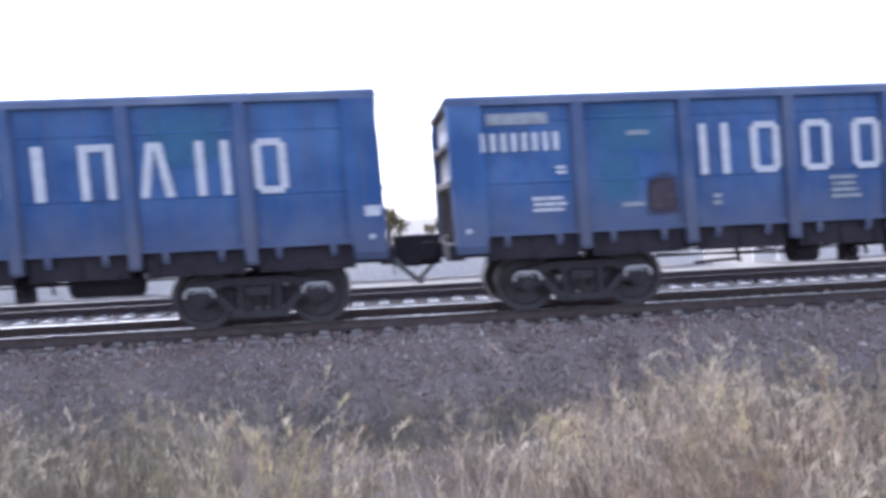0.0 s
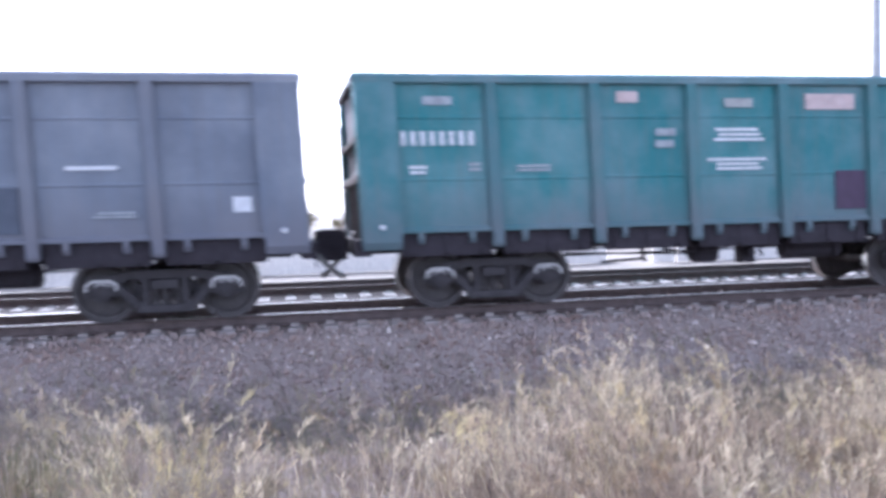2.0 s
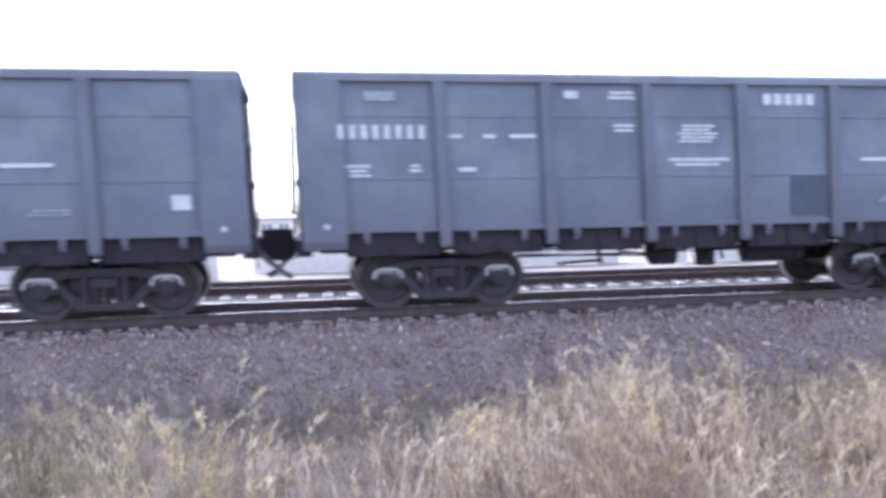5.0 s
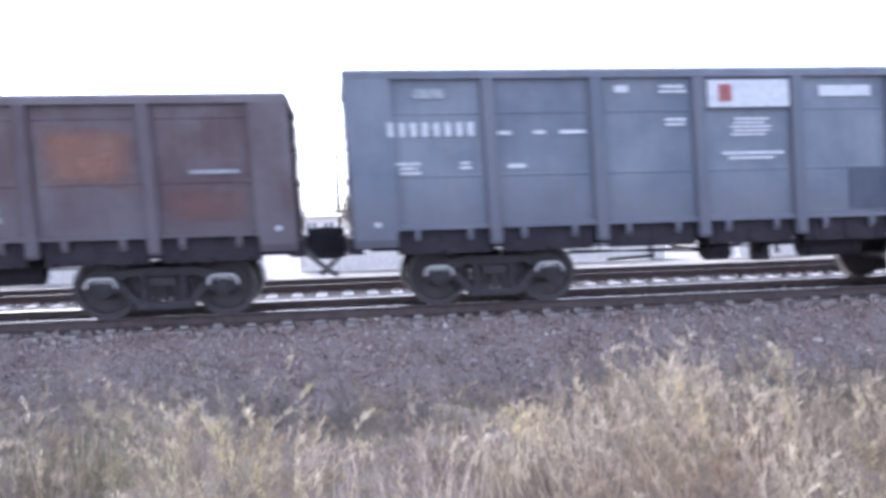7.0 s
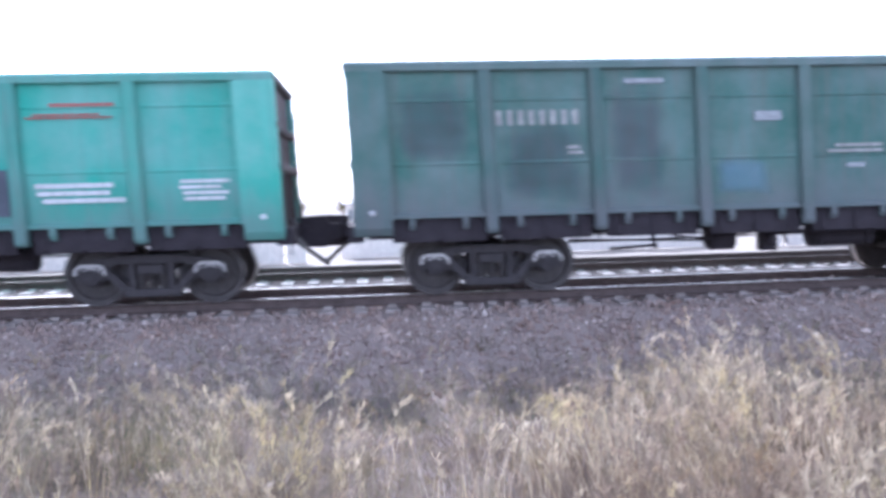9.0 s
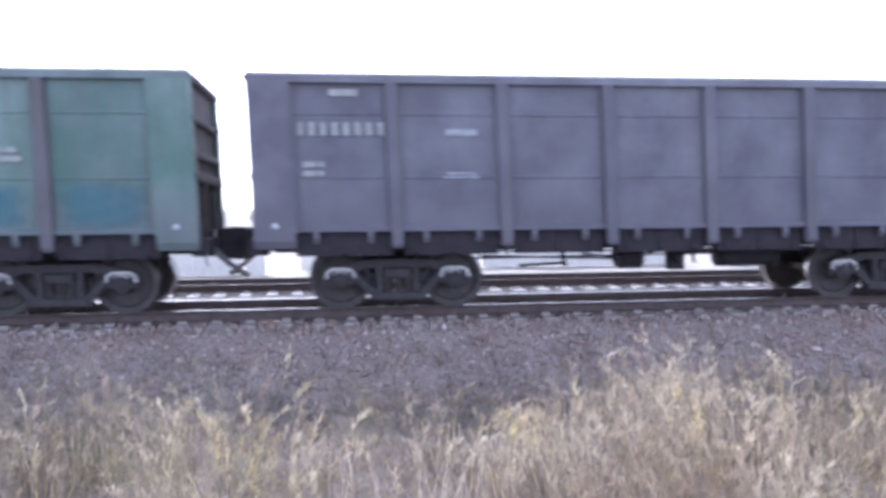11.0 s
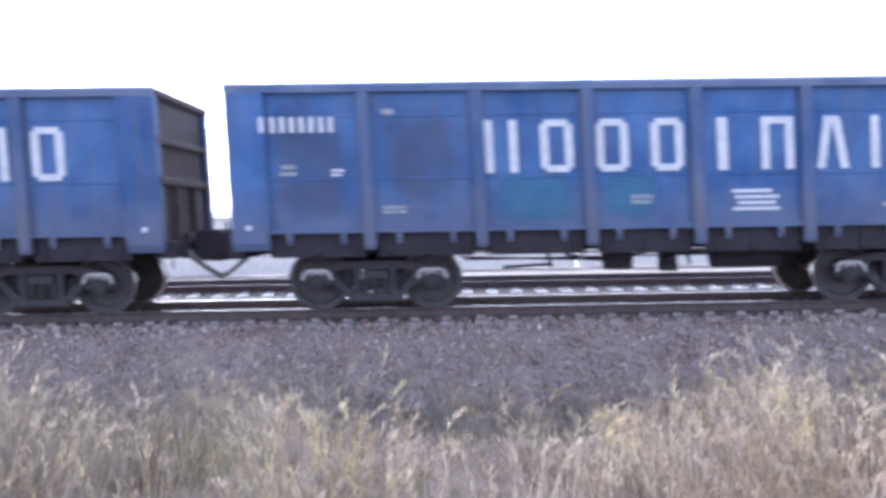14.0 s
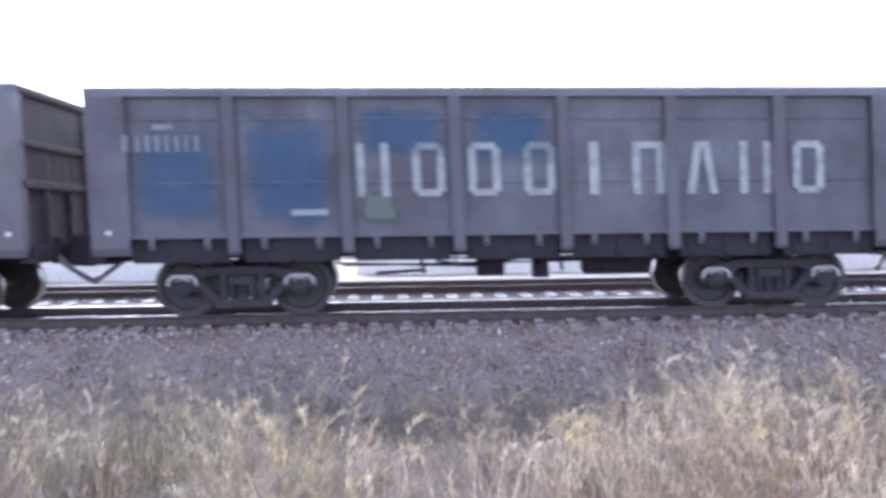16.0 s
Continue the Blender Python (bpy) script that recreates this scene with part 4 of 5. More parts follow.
def brake_meshes():
    a = bmesh.new()
    tube(a, [(1.28, -0.62, 0.74), (1.32, -0.62, 0.74), (2.42, -0.62, 0.74), (2.46, -0.62, 0.74)], [0.12, 0.18, 0.18, 0.12], 16)
    box(a, 1.42, 1.48, -0.82, -0.42, 0.60, 0.98)
    box(a, 2.26, 2.32, -0.82, -0.42, 0.60, 0.98)
    b = bmesh.new()
    tube(b, [(-0.5, -0.6, 0.78), (-0.46, -0.6, 0.78), (-0.06, -0.6, 0.78), (-0.04, -0.6, 0.78)], [0.2, 0.23, 0.23, 0.1], 16)
    box(b, -0.4, -0.16, -0.75, -0.45, 0.56, 0.98)
    c = bmesh.new()
    box(c, 0.44, 0.70, -0.72, -0.48, 0.52, 0.98)
    tube(c, [(0.57, -0.74, 0.72), (0.57, -0.84, 0.72)], [0.1, 0.08], 10)
    d = bmesh.new()
    tube(d, [(-2.9, -0.55, 0.80), (-0.5, -0.55, 0.72)], [0.02, 0.02], 6)
    tube(d, [(0.7, -0.5, 0.80), (3.2, -0.5, 0.84)], [0.018, 0.018], 6)
    tube(d, [(-6.3, -0.72, 0.93), (6.3, -0.72, 0.93)], [0.024, 0.024], 6)
    bar(d, (-2.2, -0.55, 0.62), (-1.4, -0.55, 0.66), 0.05, 0.03)
    bar(d, (-1.45, -0.55, 0.95), (-1.38, -0.55, 0.6), 0.06, 0.03)
    bar(d, (0.9, -0.5, 0.95), (0.98, -0.5, 0.62), 0.05, 0.03)
    tube(d, [(-2.8, 0.4, 0.70), (2.9, 0.4, 0.74)], [0.018, 0.018], 6)
    tube(d, [(-1.2, -0.9, 0.84), (-0.6, -0.9, 0.76), (0.2, -0.9, 0.86), (1.2, -0.9, 0.84)], [0.02] * 4, 6)
    for y, z, x0, x1 in ((-0.95, 0.90, -2.7, 2.9), (-1.1, 0.86, 0.5, 2.8), (0.62, 0.82, -2.6, 2.4)):
        tube(d, [(x0, y, z), ((x0 + x1) / 2, y, z - 0.03), (x1, y, z)], [0.016] * 3, 6)
    for x in (-2.5, -0.9, 0.3, 1.1, 2.7):
        bar(d, (x, -0.95, 1.02), (x + 0.03, -0.95, 0.84), 0.035, 0.03)
    return (("air_reservoir", finish("air_reservoir", a, UNDER)), ("brake_cylinder", finish("brake_cylinder", b, UNDER)),
            ("brake_valve", finish("brake_valve", c, UNDER)), ("brake_rod", finish("brake_rod", d, UNDER)))


def coupler_mesh():
    """Knuckle coupler that points to +x from the end beam at x = 0, with its claw and draft pocket."""
    bm = bmesh.new()
    box(bm, -0.3, 0.30, -0.11, 0.11, 0.94, 1.17)
    prism(bm, [(0.12, 0.80), (0.56, 0.78), (0.62, 0.86), (0.62, 1.26), (0.55, 1.33), (0.12, 1.31)], -0.24, -0.02)
    prism(bm, [(0.26, 0.90), (0.44, 0.88), (0.50, 0.94), (0.50, 1.18), (0.26, 1.20)], -0.02, 0.24)
    box(bm, -0.12, 0.04, -0.3, 0.3, 0.84, 1.28)
    return finish("coupler", bm, UNDER, 0.02)


def hose_mesh():
    """Brake hose with its end cock, hanging in a half loop towards +x."""
    bm = bmesh.new()
    pts = [(-0.06, -0.46, 0.99), (0.06, -0.50, 0.97), (0.16, -0.50, 0.87), (0.27, -0.46, 0.76), (0.38, -0.38, 0.66), (0.48, -0.29, 0.57), (0.56, -0.2, 0.52)]
    tube(bm, pts, [0.05, 0.066, 0.054, 0.046, 0.044, 0.044, 0.056], 8)
    return finish("brake_hose", bm, HOSE)


def lever_mesh():
    bm = bmesh.new()
    tube(bm, [(0.03, -1.35, 0.98), (0.10, -1.30, 1.02), (0.10, -0.5, 1.02), (0.16, -0.3, 1.12), (0.3, -0.2, 1.2)], [0.014] * 5, 6)
    tube(bm, [(0.05, -1.32, 1.0), (0.07, -1.34, 0.74)], [0.014, 0.014], 6)
    return finish("uncoupling_lever", bm, UNDER)


def reflector_mesh():
    bm = bmesh.new()
    tube(bm, [(0, 0.012, 0), (0, -0.01, 0), (0, -0.02, 0)], [0.045, 0.045, 0.03], 10)
    return finish("reflector", bm, WHITE)


WHEELS = []                          # (wheelset, wagon's number)


def wagon(k, length, height, paint, label, wall_paint=None, end_paint=None, chord=None, sheets=None, posts=None, ribs=2):
    car = tagged(new("gondola_wagon"), label, "railway wagon", "goods train")
    top = height - 0.15
    chord = chord or dusty_lit(paint)
    wall_paint = wall_paint or paint
    end_paint = end_paint or paint
    limits = [-length / 2 + 0.06, *POSTS, length / 2 - 0.06]
    for side in (pose(0, 0, 0), HALF_TURN):
        for i, (a, b) in enumerate(zip(limits, limits[1:])):
            use = (sheets or {}).get(i, paint)
            if i in (0, len(limits) - 2):
                child("corner_plate", plate_mesh(round(a - 0.055, 3) if a < 0 else PLATE, -PLATE if a < 0 else round(b + 0.055, 3), top, use), car, side)
            else:
                child("side_sheet", sheet_mesh(round(max(a, -PLATE), 3), round(min(b, PLATE), 3), 1.26, top, use), car, side)
        for i, x in enumerate(POSTS):
            if abs(x) > PLATE:
                continue
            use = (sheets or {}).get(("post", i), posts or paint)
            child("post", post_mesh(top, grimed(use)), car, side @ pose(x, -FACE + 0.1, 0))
        child("top_chord", chord_mesh(length, height, chord), car, side)
        for a, b in zip(POSTS, POSTS[1:]):
            m = (a + b) / 2
            hatch = child("discharge_hatch", shared("hatch", hatch_mesh), car, side @ pose(m, 0, 0))
            for o in (-0.58, 0.0, 0.58):
                child("hatch_rib", shared("hatch_rib", hatch_rib_mesh), hatch, pose(o, 0, 0))
            for o in (-0.42, 0.42):
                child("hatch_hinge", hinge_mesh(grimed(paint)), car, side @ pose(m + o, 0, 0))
    for s, turn in ((-1, pose(0, 0, 0)), (1, HALF_TURN)):
        # sun and shade by paint: pale sheet on the -x end, dark on +x
        wall, beam, high, low, middle, upper, strut, corner = end_meshes(height, end_paint, wall_paint if s < 0 else ENDSHEET)
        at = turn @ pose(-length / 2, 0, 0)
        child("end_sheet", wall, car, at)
        child("end_beam", beam, car, at)
        for rib in (low, middle, upper) if ribs == 3 else (low, high):
            child("end_rib", rib, car, at)
        for y in (-0.5, 0.5):
            child("end_strut", strut, car, at @ pose(0, y, 0))
        for y in (-FACE + 0.16, FACE - 0.16):
            child("corner_post", corner, car, at @ pose(0, y, 0))
        child("ladder", shared("ladder", ladder_mesh), car, at @ pose(-0.04, 1.2 if s < 0 else -1.2, 0, 0, 0, 90))
        out_ = pose(0, 0, 0, 0, 0, 180 if s < 0 else 0) @ pose(length / 2, 0, 0)
        child("coupler", shared("coupler", coupler_mesh), car, out_)
        child("brake_hose", shared("hose", hose_mesh), car, out_)
        child("uncoupling_lever", shared("lever", lever_mesh), car, out_)
        bogie = child("bogie", shared("bolster", bolster_mesh), car, pose(s * 4.325, 0, 0))
        for y in (-1.03, 1.03):
            child("side_frame", shared("side_frame", side_frame_mesh), bogie, pose(0, y, 0))
            for o in (-0.17, 0.0, 0.17):
                child("coil_spring", shared("spring", spring_mesh), bogie, pose(o, y, 0))
            for o in (-0.925, 0.925):
                child("axle_box", shared("axle_box", axle_box_mesh), bogie, pose(o, y, 0.475, 0, 0, 0 if y < 0 else 180))
        for o in (-0.925, 0.925):
            WHEELS.append((child("wheelset", shared("wheelset", wheelset_mesh), bogie, pose(o, 0, 0.475)), k, s * 4.325 + o))
    bm = bmesh.new()
    box(bm, -length / 2 + 0.12, length / 2 - 0.12, -FACE + 0.115, FACE - 0.115, 1.262, 1.29)
    part("floor", bm, UNDER, car)
    child("underframe", shared(("underframe", length), lambda: underframe_mesh(length)), car)
    for x in (-6.2, 6.2):
        child("reflector", shared("reflector", reflector_mesh), car, pose(x, REACH - 0.009, 1.36))
    for name, me in shared("brakes", brake_meshes):
        child(name, me, car)
    return car


def mark(car, paint, x0, z0, x1, z1, lines=1, name="marking", label=""):
    """Painted lines of unreadable writing: flat bars of its size; they lie on the posts where they cross one."""
    bm = bmesh.new()
    step = (z1 - z0) / lines
    rnd = random.Random(int(x0 * 100) * 31 + int(z0 * 100))
    for i in range(lines):
        h = step * (0.62 if lines > 1 else 1.0)
        cut0, cut1 = (rnd.uniform(0, 0.16) * (x1 - x0), rnd.uniform(0, 0.22) * (x1 - x0)) if lines > 1 else (0, 0)
        a, b = x0 + cut0, x1 - cut1
        while a < b - 0.01:
            e = min(b, a + rnd.uniform(0.10, 0.26)) if lines > 1 else b
            strip(bm, a, e - (0.018 if e < b else 0), z0 + step * i, z0 + step * i + h)
            a = e
    return tagged(part(name, bm, paint, car, label), kind="stuff" if lines > 1 else "")


def strip(bm, x0, x1, z0, z1, proud=0.0):
    """A thin painted rectangle that follows sheet and posts."""
    inner = [p for p in POSTS if abs(p) < PLATE]
    cuts = sorted({x0, x1, *(v for p in inner for v in (p - 0.13, p + 0.13) if x0 < v < x1), *(v for v in (-PLATE - 0.04, -PLATE + 0.04, PLATE - 0.04, PLATE + 0.04) if x0 < v < x1)})
    for a, b in zip(cuts, cuts[1:]):
        mid = (a + b) / 2
        on_post = abs(mid) > PLATE - 0.04 or any(abs(mid - p) < 0.13 for p in inner)
        y = REACH - (0.006 if abs(abs(mid) - PLATE) < 0.04 else 0) if on_post else SHEET_Y - 0.03
        box(bm, a, b, y - proud, y + 0.003 if on_post else SHEET_Y - 0.001, z0, z1)


def number(car, paint, x0, z0, x1, z1):
    """The wagon's running number as eight plain bars."""
    w = (x1 - x0) / 8
    for i in range(8):
        bm = bmesh.new()
        a = x0 + i * w
        strip(bm, a + 0.1 * w, a + 0.62 * w, z0, z1)
        part("number_bar", bm, paint, car)


def big_marks(car, paint, first, pitch, wide, z0, z1):
    """The owner's large mark as nine plain shapes: uprights, pairs of bars and frames with cut corners."""
    for i in range(9):
        bm = bmesh.new()
        c = first + i * pitch
        s = wide * 0.25
        a, b = c - wide / 2, c + wide / 2
        cut = s * 0.55
        if i == 4:
            strip(bm, c - s * 0.62, c + s * 0.62, z0, z1)
        elif i == 6:
            for side in (-1, 1):
                foot, head = c + side * (wide / 2 - s / 2), c + side * s * 0.42
                prism(bm, [(foot - s / 2, z0), (foot + s / 2, z0), (head + s / 2, z1), (head - s / 2, z1)], SHEET_Y - 0.03, SHEET_Y - 0.001)
        elif i in (1, 2, 3, 8):
            strip(bm, a, a + s, z0 + cut, z1 - cut)
            strip(bm, b - s, b, z0 + cut, z1 - cut)
            for e0, e1 in ((z0, z0 + s * 0.85), (z1 - s * 0.85, z1)):
                strip(bm, a + cut, b - cut, e0, e1)
        else:
            strip(bm, a, a + s, z0, z1)
            strip(bm, b - s, b, z0, z1)
            if i == 5:
                strip(bm, a + s, b - s, z1 - s * 0.85, z1)
        part("owner_mark", bm, paint, car, "large white stencilled shape")


def patch(car, paint, x0, z0, x1, z1, name="paint_patch", label="", proud=0.0):
    """A worn or repainted area with an uneven outline."""
    bm = bmesh.new()
    a, b = [(p, q) for p, q in zip((-6.5, *POSTS), (*POSTS, 6.5)) if p <= (x0 + x1) / 2 <= q][0]
    wx, wz = 0.16 * (x1 - x0), 0.2 * (z1 - z0)
    strip(bm, max(a + 0.14, x0 - wx), min(b - 0.14, x1 + wx), max(1.3, z0 - wz), z1 + wz, proud)
    part(name, bm, paint, car, label)


def plate(car, paint, x0, z0, x1, z1, name="sign_plate", label=""):
    bm = bmesh.new()
    y = REACH
    box(bm, x0, x1, y - 0.006, SHEET_Y, z0, z1)
    return part(name, bm, paint, car, label)


def slanted(car, paint, bottom0, bottom1, top0, top1, z0, z1, label):
    """A painted stripe that leans, laid in narrow rows over sheet and posts."""
    bm = bmesh.new()
    rows = 26
    for i in range(rows):
        f = (i + 0.5) / rows
        strip(bm, bottom0 + (top0 - bottom0) * f, bottom1 + (top1 - bottom1) * f, z0 + (z1 - z0) * i / rows, z0 + (z1 - z0) * (i + 1) / rows)
    part("painted_stripe", bm, paint, car, label)


def grey_marks(car, extra=0):
    """The writing that the blue-grey wagons share."""
    number(car, WHITE, -5.96, 2.72, -4.51, 2.94)
    mark(car, FAINT, -5.50, 3.31, -5.02, 3.46, 1)
    mark(car, WHITE, -5.84, 2.13, -5.45, 2.35, 3)
    mark(car, WHITE, -4.85, 2.20, -4.64, 2.35, 2)
    mark(car, WHITE, -2.24, 3.37, -2.02, 3.49)
    mark(car, WHITE, -1.51, 3.36, -1.03, 3.52, 2)
    mark(car, WHITE, -0.33, 2.65, 0.45, 2.97, 5)
    mark(car, WHITE, -0.55, 2.26, 0.69, 2.42, 2)
    mark(car, WHITE, -1.41, 2.83, -1.00, 2.98, 2)
    for a, b in ((-4.19, -3.98), (-3.62, -3.43), (-3.19, -2.76)):
        mark(car, WHITE, a, 2.73, b, 2.79)
    mark(car, WHITE, -4.06, 2.20, -3.78, 2.27)
    mark(car, WHITE, 3.11, 2.32, 3.83, 2.38)
    mark(car, FAINT, 3.41, 1.61, 4.14, 1.72, 2)
    mark(car, WHITE, 5.46, 1.66, 5.74, 1.89, 1)
    patch(car, HATCHPAINT, 1.87, 1.50, 2.45, 1.98, "side_hatch", "dark square hatch plate")
    if extra != 2:
        for i in range(5):
            mark(car, WHITE, 1.28 + 0.2 * i, 3.28, 1.42 + 0.2 * i, 3.47, 1, "owner_mark", "small white painted shape")


CARS = []


def build_train():
    c = wagon(0, 12.82, 3.47, BLUE, "blue gondola wagon with large white stencilled marks", SUNLITEND)
    number(c, WHITE, -5.92, 2.59, -4.58, 2.88)
    mark(c, FAINT, -5.78, 3.01, -4.8, 3.19, 1)
    mark(c, WHITE, -4.73, 2.21, -4.52, 2.37, 2)
    mark(c, WHITE, -5.22, 1.62, -4.5, 1.89, 3)
    mark(c, FAINT, -3.54, 2.78, -3.17, 2.85)
    mark(c, FAINT, -3.68, 1.64, -3.31, 1.71)
    patch(c, RUSTDARK, -3.2, 1.57, -2.58, 2.07, label="dark rusty patch")
    mark(c, FAINT, -2.19, 1.61, -2.02, 1.83, 2)
    mark(c, FAINT, -0.22, 1.63, 0.35, 2.04, 4)
    for x0, z0, x1, z1 in ((-4.05, 2.55, -2.9, 3.2), (-4.0, 1.75, -3.4, 2.4), (2.85, 2.5, 4.0, 3.1), (4.6, 1.5, 5.6, 2.2)):
        patch(c, BLEACHED, x0, z0, x1, z1, label="bleached blue paint", proud=-0.008)
    big_marks(c, WHITE, -2.10, 0.86, 0.49, 2.10, 2.92)
    CARS.append(c)

    c = wagon(1, 12.85, 3.65, BLUE, "bright blue gondola wagon with large white stencilled marks", MIDEND)
    number(c, WHITE, -5.77, 2.95, -4.59, 3.20)
    mark(c, WHITE, -4.93, 2.63, -4.71, 2.78, 2)
    mark(c, WHITE, -5.63, 1.59, -4.99, 1.86, 3)
    mark(c, FAINT, -3.78, 3.06, -3.31, 3.12)
    mark(c, WHITE, -3.68, 1.73, -3.48, 1.79)
    patch(c, RUSTDARK, -3.32, 1.41, -2.56, 1.93, label="dark rusty patch")
    mark(c, FAINT, -2.2, 3.23, -1.1, 3.35, 1)
    mark(c, WHITE, -1.8, 1.61, -1.61, 1.75, 2)
    mark(c, WHITE, -0.14, 1.60, 0.57, 2.03, 5)
    mark(c, WHITE, 6.12, 1.68, 6.36, 1.84)
    for x0, z0, x1, z1 in ((-5.75, 1.5, -4.7, 2.55), (-4.1, 1.6, -3.5, 2.6), (2.9, 2.6, 4.0, 3.3)):
        patch(c, BLEACHED, x0, z0, x1, z1, label="bleached blue paint", proud=-0.008)
    big_marks(c, WHITE, -2.17, 0.863, 0.51, 2.10, 2.94)
    CARS.append(c)

    c = wagon(2, 13.04, 3.77, TEAL, "teal gondola wagon with small white writing", MIDEND)
    mark(c, ORANGE, 1.31, 3.20, 2.26, 3.47, 1, "sign_plate", "faded pink and white plate with red marks")
    mark(c, SOILED, -0.22, 3.24, 0.30, 3.39)
    mark(c, ORANGE, -2.17, 3.32, -1.8, 3.5)
    mark(c, WHITE, -0.51, 2.67, 0.59, 2.92, 3)
    mark(c, WHITE, -0.59, 2.18, 0.56, 2.41, 3)
    mark(c, WHITE, 3.09, 2.17, 4.0, 2.33, 2)
    patch(c, HATCHPURPLE, 1.93, 1.56, 2.47, 2.04, "side_hatch", "dark purple hatch plate")
    mark(c, WHITE, 5.41, 1.63, 5.72, 1.85)
    mark(c, FAINT, 3.49, 1.66, 4.22, 1.78, 1)
    mark(c, FAINT, -1.52, 2.57, -1.1, 2.96, 2)
    mark(c, FAINT, -3.99, 2.21, -3.29, 2.34, 2)
    number(c, WHITE, -5.83, 2.64, -4.58, 2.86)
    mark(c, FAINT, -5.43, 3.28, -4.96, 3.41)
    mark(c, WHITE, -5.71, 2.19, -5.41, 2.35, 2)
    mark(c, FAINT, -4.77, 2.23, -4.52, 2.39, 2)
    CARS.append(c)

    for k, extra in ((3, 0), (4, 1), (5, 0), (6, 0), (7, 2)):
        c = wagon(k, 13.16, 3.76, GREY, "tall blue-grey gondola wagon with white writing", MIDEND)
        grey_marks(c, extra)
        if extra == 1:
            plate(c, YELLOW, -0.73, 3.26, 0.71, 3.47, label="yellowed white name plate")
        if extra == 2:
            p = plate(c, WHITE, -0.70, 3.11, 0.70, 3.55, label="white plate with a red mark")
            bm = bmesh.new()
            box(bm, -0.52, -0.30, REACH - 0.010, REACH - 0.007, 3.20, 3.48)
            part("red_mark", bm, RED, p)
            mark(c, WHITE, 1.28, 3.28, 2.2, 3.46, 1, "owner_mark", "white painted shape")
        CARS.append(c)

    c = wagon(8, 12.92, 3.43, BROWN, "brown gondola wagon with rusty orange patches", BROWNEND)
    for i, (x0, z0, x1, z1) in enumerate(((-4.2, 2.12, -2.72, 2.9), (-3.85, 1.62, -2.8, 2.17), (-2.4, 2.2, -1.0, 2.8), (-2.38, 1.65, -1.1, 2.14),
                                          (-0.68, 2.14, 0.7, 2.9), (-0.6, 1.45, 0.6, 2.14), (2.76, 2.15, 4.15, 2.85), (4.6, 1.55, 5.85, 1.95), (-5.85, 2.1, -4.5, 2.85), (-5.8, 1.5, -4.5, 2.1))):
        patch(c, RUST if z0 > 2 else RUSTFAINT, x0, z0, x1, z1, label="orange rust patch")
    mark(c, FAINT, 4.93, 2.22, 5.67, 2.28)
    mark(c, SOILED, 1.55, 1.40, 2.21, 1.84, 3)
    mark(c, SOILED, -0.22, 1.99, 0.3, 2.14, 2)
    CARS.append(c)

    c = wagon(9, 13.0, 3.69, DARKTEAL, "dark teal gondola wagon with faded writing", SUNLITEND)
    number(c, SOILED, -4.19, 2.68, -2.8, 2.91)
    mark(c, SOILED, -3.07, 2.21, -2.8, 2.38, 2)
    mark(c, FAINT, -2.09, 3.30, -1.46, 3.38)
    mark(c, FAINT, 0.03, 2.68, 0.47, 2.83, 1)
    mark(c, SOILED, 1.21, 2.14, 2.18, 2.32, 2)
    mark(c, FAINT, 1.55, 1.90, 1.85, 1.97)
    mark(c, FAINT, 2.79, 2.63, 4.13, 2.89, 2)
    mark(c, FAINT, 2.81, 2.19, 4.15, 2.41, 2)
    mark(c, FAINT, 4.56, 2.16, 5.83, 2.39, 2)
    for i in range(4):
        mark(c, SOILED, 4.77 + 0.24 * i, 2.66, 4.91 + 0.24 * i, 2.92, 1, "owner_mark", "small white painted shape")
    patch(c, PALEPATCH, -0.69, 1.58, 0.13, 2.02, label="pale blue paint patch")
    for x0, z0, x1, z1 in ((-4.1, 1.6, -2.75, 2.6), (-2.35, 1.7, -1.5, 3.1), (2.8, 1.5, 4.1, 2.0), (-5.7, 2.2, -4.6, 3.2)):
        patch(c, VIOLETPATCH, x0, z0, x1, z1, label="violet-grey patch on the side", proud=-0.008)
    CARS.append(c)

    c = wagon(10, 13.0, 3.59, GREEN, "bright green gondola wagon with white writing", SUNLITEND)
    patch(c, HATCHPAINT, 1.64, 1.56, 2.40, 2.06, "side_hatch", "dark square hatch plate")
    mark(c, WHITE, 2.75, 1.64, 4.2, 1.98, 3)
    mark(c, WHITE, 4.94, 1.64, 5.76, 1.99, 4)
    mark(c, RED, 2.76, 2.91, 4.12, 3.0, 2)
    mark(c, RED, 3.15, 3.09, 4.09, 3.14)
    CARS.append(c)

    c = wagon(11, 13.08, 3.70, VIOLET, "violet-grey gondola wagon with faded writing", SUNLITEND, ribs=3)
    number(c, SOILED, -5.81, 2.75, -4.40, 2.95)
    mark(c, SOILED, -5.28, 3.35, -4.84, 3.46)
    mark(c, SOILED, -5.75, 2.12, -5.36, 2.40, 2)
    mark(c, FAINT, -3.58, 2.08, -2.96, 2.20, 2)
    mark(c, FAINT, -3.5, 2.75, -3.0, 2.85, 1)
    CARS.append(c)

    c = wagon(12, 13.04, 3.73, OLIVE, "faded green gondola wagon with blue scraps of paint", SUNLITEND, posts=DUN, ribs=3)
    number(c, SOILED, -5.92, 2.83, -4.79, 3.07)
    mark(c, FAINT, -5.72, 3.33, -4.85, 3.45)
    mark(c, SOILED, -5.86, 2.40, -5.33, 2.64, 3)
    mark(c, FAINT, -3.84, 2.80, -3.04, 2.87)
    mark(c, FAINT, -2.34, 3.33, -1.98, 3.45)
    mark(c, FAINT, -2.34, 2.81, -1.92, 2.92)
